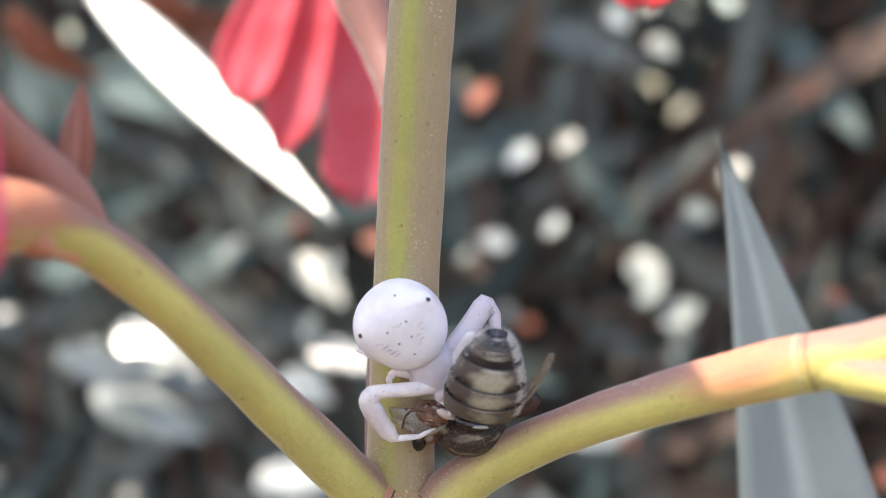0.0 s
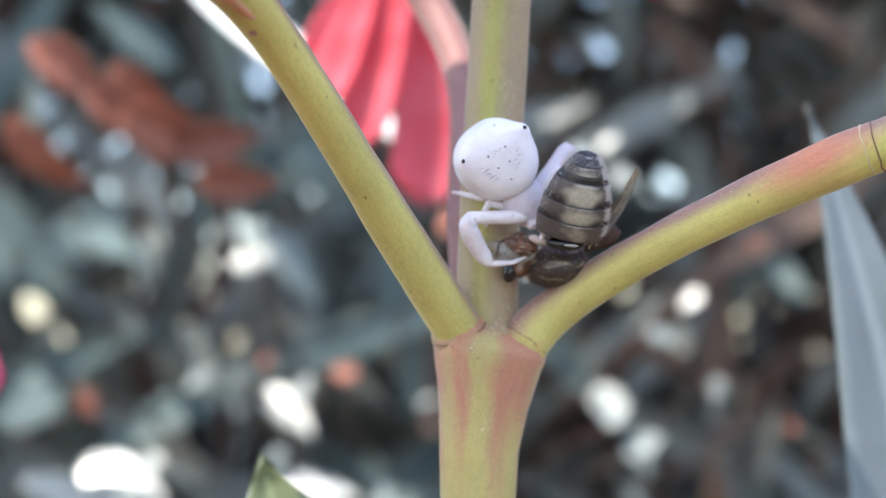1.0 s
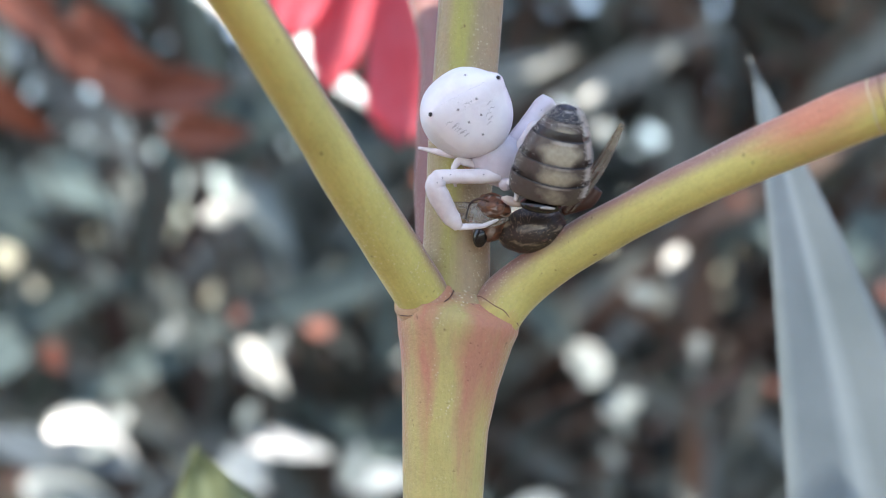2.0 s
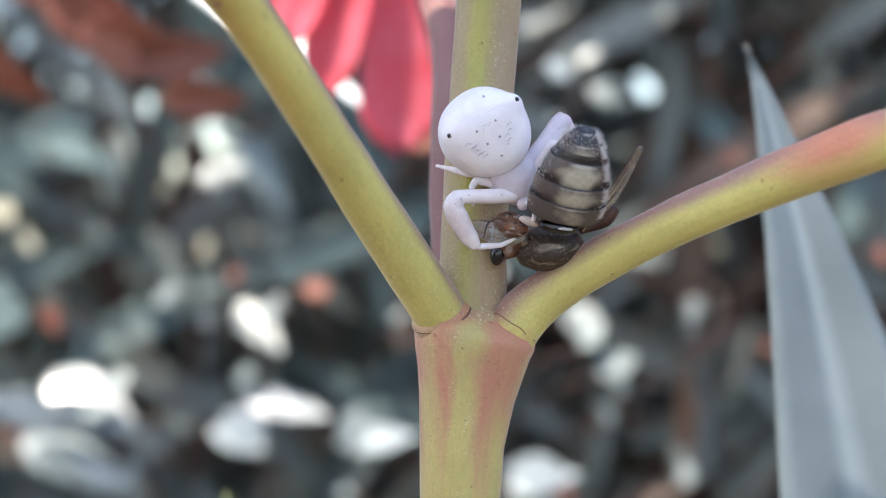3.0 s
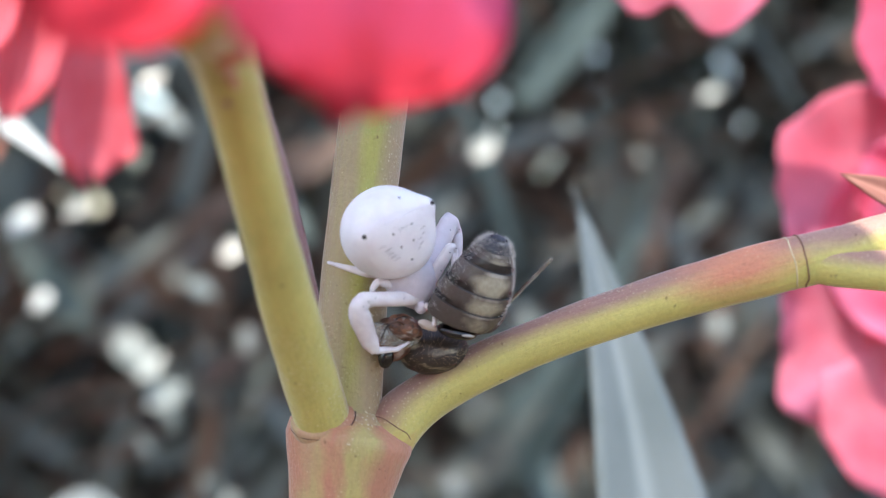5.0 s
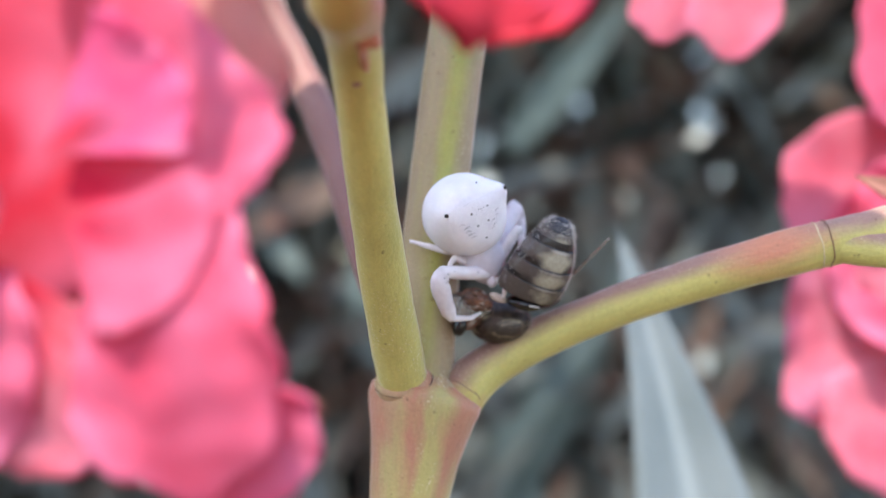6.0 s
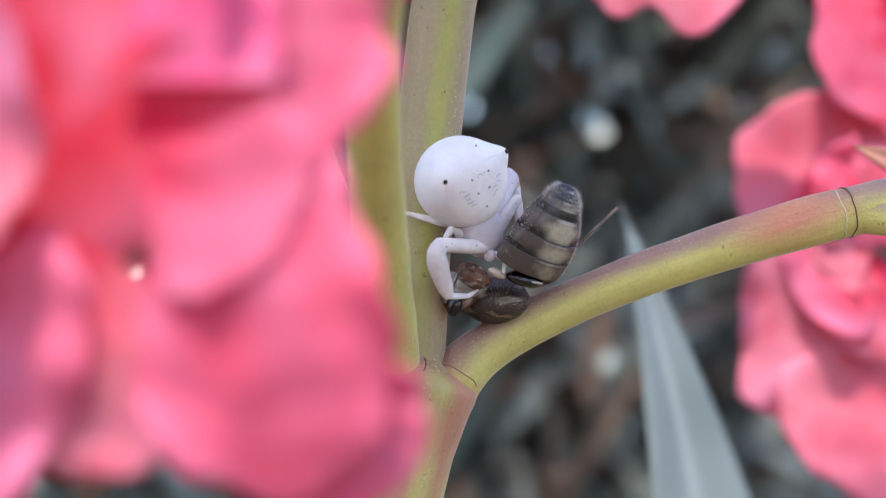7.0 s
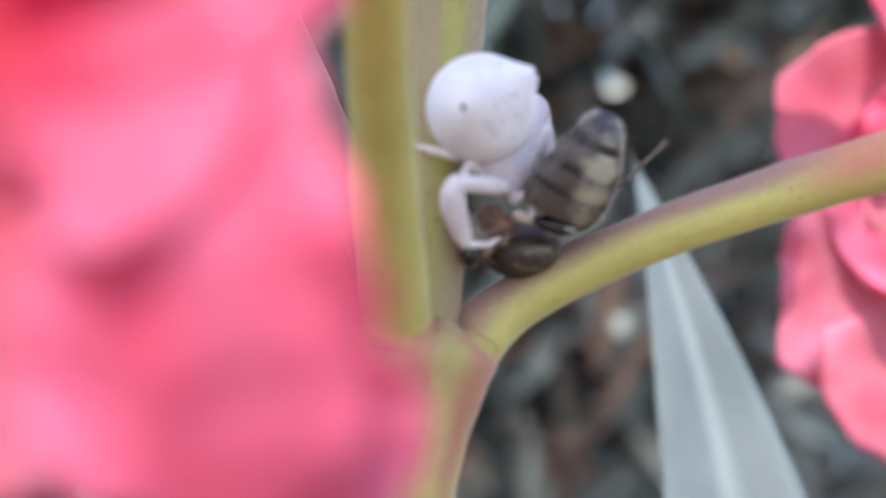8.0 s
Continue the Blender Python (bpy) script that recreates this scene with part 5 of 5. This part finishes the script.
def sunny_leaves():
    rnd = random.Random(8)
    # leaves crowded here to lighten the shrub, every fifth paled as if sunlit
    for k in range(20):
        x, z = rnd.uniform(-140, -28), rnd.uniform(-75, 62)
        n = GLINT + Vector((rnd.uniform(-0.5, 0.5), rnd.uniform(-0.3, 0.3), rnd.uniform(-0.5, 0.5)))
        along = Vector((rnd.uniform(-0.6, 1), rnd.uniform(-0.5, 0.5), rnd.uniform(-1, 0.3)))
        wide = rnd.uniform(9, 17)
        stalked(leaf("shrub_leaf", (x, rnd.uniform(300, 390), z * 1.2), facing(n, along), wide * rnd.uniform(1.7, 2.6), wide, 0.1, M_LEAF_SUN_DULL if k % 5 == 0 else M_LEAF_MID, "oleander leaf pale grey in the sun" if k % 5 == 0 else "blue-green oleander leaf half in the sun", "sunlit leaves", 0.1, False), rnd)
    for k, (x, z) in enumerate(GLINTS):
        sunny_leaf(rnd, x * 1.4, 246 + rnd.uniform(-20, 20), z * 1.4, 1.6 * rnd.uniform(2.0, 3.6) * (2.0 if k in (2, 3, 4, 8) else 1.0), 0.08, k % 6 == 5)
    for k in range(80):
        y = rnd.uniform(240, 520)
        sunny_leaf(rnd, rnd.uniform(-0.42, 0.85) * (y + 85), y, rnd.uniform(-0.32, 0.13) * (y + 85), rnd.uniform(1.4, 3.6) * y / 190, 0.42, k % 3 == 0)


sunny_leaves()
for x, z, dx, dz, s in ((-62.0, -42.0, 0.9, -0.35, 20.0), (-8.0, -42.0, 0.95, 0.1, 14.0), (-30.0, -40.0, 0.9, -0.3, 11.0), (22.0, -50.0, 0.9, 0.2, 13.0), (-34.0, -58.0, 0.9, 0.1, 16.0)):
    leaf("shrub_leaf", (x * 1.4, 257.0, z * 1.4), facing(GLINT, (dx, 0.05, dz)), s * 1.4, s * 0.6, 0.05, M_LEAF_SUN_GLOSS, "oleander leaf whitened in colour to shine in the sun", "sunlit leaves", 0.05)
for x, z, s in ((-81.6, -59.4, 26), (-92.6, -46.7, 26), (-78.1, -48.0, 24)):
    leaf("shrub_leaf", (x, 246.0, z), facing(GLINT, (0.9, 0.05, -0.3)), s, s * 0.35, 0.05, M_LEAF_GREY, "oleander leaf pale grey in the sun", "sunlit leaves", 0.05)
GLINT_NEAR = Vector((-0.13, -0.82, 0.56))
# broad leaves low down that throw the sun back, sunlight also in their colour
for x, z, dx, dz, s, wide, skin in ((-71.7, -49.1, 0.9, -0.35, 27, 14, M_LEAF_SUN_GLOSS), (-30.9, -31.1, 0.75, -0.7, 20, 8.5, M_LEAF_SUN_DULL), (50.0, -29.7, 0.5, -0.8, 14, 9, M_LEAF_SUN_DULL), (-24.1, -50.4, 0.95, -0.15, 24, 8, M_LEAF_SUN_GLOSS), (-39.8, 7.0, 0.9, 0.3, 13, 8, M_LEAF_SUN_DULL), (58.4, -39.6, 0.8, 0.4, 11, 8, M_LEAF_SUN_DULL)):
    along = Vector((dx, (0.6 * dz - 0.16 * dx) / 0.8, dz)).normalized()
    stalked(leaf("shrub_leaf", Vector((x, 262.0, z)) - along * s / 2, facing((-0.16, -0.8, 0.6), along), s, wide, 0.04, skin, "broad oleander leaf paled in colour to shine in the sun", "sunlit leaves", 0.08), random.Random(60))
SHINING = leaf("shining_leaf", (-60.5, 148.8, 39.8), facing(GLINT_NEAR, (44.0, -32.5, -37.6)), 66.4, 7.8, 0.0, M_LEAF_SUN_GLOSS, "long leaf whitened in colour to shine in the sun", "sunlit leaves", 0.05)
stalked(SHINING, random.Random(50))
for x, y, z, s, k in ((-76.0, 178.0, 44.0, 0.9, 0), (-66.0, 181.0, 36.0, 1.0, 1), (-58.0, 176.0, 30.0, 1.1, 2), (-50.0, 184.0, 24.0, 0.9, 3), (-60.0, 179.0, 40.0, 0.8, 4), (-80.0, 182.0, 30.0, 1.0, 5), (-44.0, 180.0, 18.0, 0.8, 6)):
    dry = leaf("dry_leaf", (x, y, z), facing((0.5 - 0.2 * k, -0.9, -0.2), (0.85 - 0.3 * (k % 3), 0.15, -0.6 + 0.25 * (k % 4))), 22.0 * s, 10.0 * s, 0.3, M_LEAF_DRY, "curled reddish brown dead leaf", "dry leaves", 0.5)
    stalked(dry, random.Random(40 + k))


def shrub_branches():
    rnd = random.Random(12)
    for k in range(14):
        x, y = -190 + 42 * k + rnd.uniform(-12, 12), rnd.uniform(400, 520)
        lean = Vector((rnd.uniform(-0.08, 0.08), rnd.uniform(-0.05, 0.05), 1))
        root = thing("shrub_branch", (x, y, -1195), "thin grey-green upright oleander branch", "branch", "shrub branches")
        line = [lean * (1480 * u) + Vector((6 * math.sin(u * 9 + k), 5 * math.cos(u * 7 + k), 0)) for u in (j / 24 for j in range(25))]
        part("stalk", tube(line, [7.0, 5.0, 3.2, 2.0], 10, 0.05, lambda u, nr: {"blush": 0.6, "red": 0.0, "wax": 0.2}), M_BARK, root)
        for j in (9, 13, 16, 19, 21):
            out = Vector((rnd.uniform(-90, 90), rnd.uniform(-40, 60), rnd.uniform(80, 170)))
            part("side_twig", tube(smooth_line([line[j], line[j] + out * 0.45 + Vector((out.x * 0.2, 0, 0)), line[j] + out], 8), [2.0, 1.5, 0.8], 7), M_BARK, root)


shrub_branches()


# ---- what moves ----
def swing(ob, rows, axes=(Vector((1, 0, 0)), Vector((0, 0, 1)))):
    """Shifts a thing from where it was built: seconds, and millimetres along two axes."""
    rest = ob.matrix_basis.copy()
    walk(ob, [(t, Matrix.Translation((axes[0] * a + axes[1] * b) * MM) @ rest) for t, a, b in rows])


def motions():
    # the long leaf sways in the wind and turns a little
    base = SWAYING.matrix_basis.copy()
    sway = [(0, -10.7, 3.9, 52), (0.5, -7.9, 3.0, 48), (1.0, -4.2, 2.3, 50), (1.5, -7.5, 2.2, 48), (3.0, -9.8, 3.3, 45), (3.5, -13.2, 1.8, 45), (4.0, -11.0, 1.1, 38), (4.5, -9.2, -0.7, 48), (4.7, -6.0, -0.7, 42), (5.8, 2.3, -4.0, 15), (6.0, 1.8, -3.3, 8), (6.5, 6.7, -3.7, 4), (7.0, 6.7, -3.2, 30), (7.5, 5.5, -1.0, 0), (8.0, 6.0, -3.2, 0)]
    walk(SWAYING, [(t, Matrix.Translation(((dx - 0.055 * turn) * MM, 0, (dz - 0.045 * turn) * MM)) @ base @ Matrix.Rotation(radians(0.8 * turn), 4, "Z")) for t, dx, dz, turn in sway])
    # the outermost unseen shade leaf shifts to let sun onto the shoot at first
    swing(SHADE_LEAF, [(0.0, -9.0, 0), (0.15, -9.0, 0), (0.3, -2.0, 0), (0.5, -6.0, 0), (0.6, -9.0, 0), (0.9, -1.0, 0), (1.2, 2.0, 0), (3.0, 2.0, 0), (4.5, 1.0, 0), (4.7, 0, 0), (8.0, 0, 0)])
    swing(SHINING, [(0.0, 2.7, -6.7), (0.3, 0, -1.3), (0.5, 0, 0), (1.0, 17.0, 11.0), (1.7, 15.0, 10.0), (3.0, 12.0, 7.0), (3.5, 3.0, 2.0), (4.0, 20.0, 4.0), (8.0, 20.0, 4.0)])
    swing(FE, [(0.0, -2.7, 1.0), (0.5, -2.0, 2.2), (1.0, 3.4, 4.4), (1.5, 3.8, 6.6), (3.0, 2.6, 3.0), (3.5, 1.5, 0.5), (4.0, 4.5, 4.5), (8.0, 4.5, 4.5)])
    swing(FA, [(0.0, -2.7, 2.2), (0.5, -2.7, 2.2), (3.5, -3.6, 2.7), (4.0, -2.6, 0.9), (4.2, -2.2, 0.5), (4.4, 0.9, -0.2), (4.5, 0.0, 0.0), (4.7, 0.7, 0.4), (5.8, 2.0, 2.4), (6.0, 0.3, 2.3), (6.3, -1.0, 2.3), (8.0, 0.0, 2.5)])
    # gusts push the flower beside the lens to and fro, and lift its lowest petal once
    swing(FB, [(0.0, -3.0, 0.0), (4.7, -3.0, 0.0), (5.8, 0.5, -0.4), (5.9, 1.2, 0.3), (6.0, 1.0, 1.0), (6.1, 0.9, 0.2), (6.2, 0.6, -0.6), (6.3, 0.0, -0.1), (6.4, 0.6, 0.3), (6.5, 2.0, 0.8), (6.6, 1.5, 0.3), (6.7, 3.6, 0.3), (6.8, 2.4, 0.4), (6.9, 3.2, 0.1), (7.0, 2.5, 0.7), (7.1, 2.0, 1.2), (7.2, 1.0, 1.2), (7.3, 1.6, 1.0), (7.4, 3.3, 0.1), (7.5, 1.8, 0.1), (7.6, 2.1, 0.1), (7.7, 2.8, 0.1), (7.9, 2.5, 0.1), (8.0, 2.0, 0.1)], (FB_R, FB_U))
    hinge = Matrix.Translation((FB_R * -0.7) * MM)
    lift = [(0.0, 0, 0), (6.4, 0, 0), (6.5, 22.0, -3.5), (6.6, 0, 0), (8.0, 0, 0)]
    walk(FLAP, [(t, Matrix.Translation(FB_F * near * MM) @ hinge @ Matrix.Rotation(radians(-turn), 4, FB_F) @ hinge.inverted()) for t, turn, near in lift])


motions()
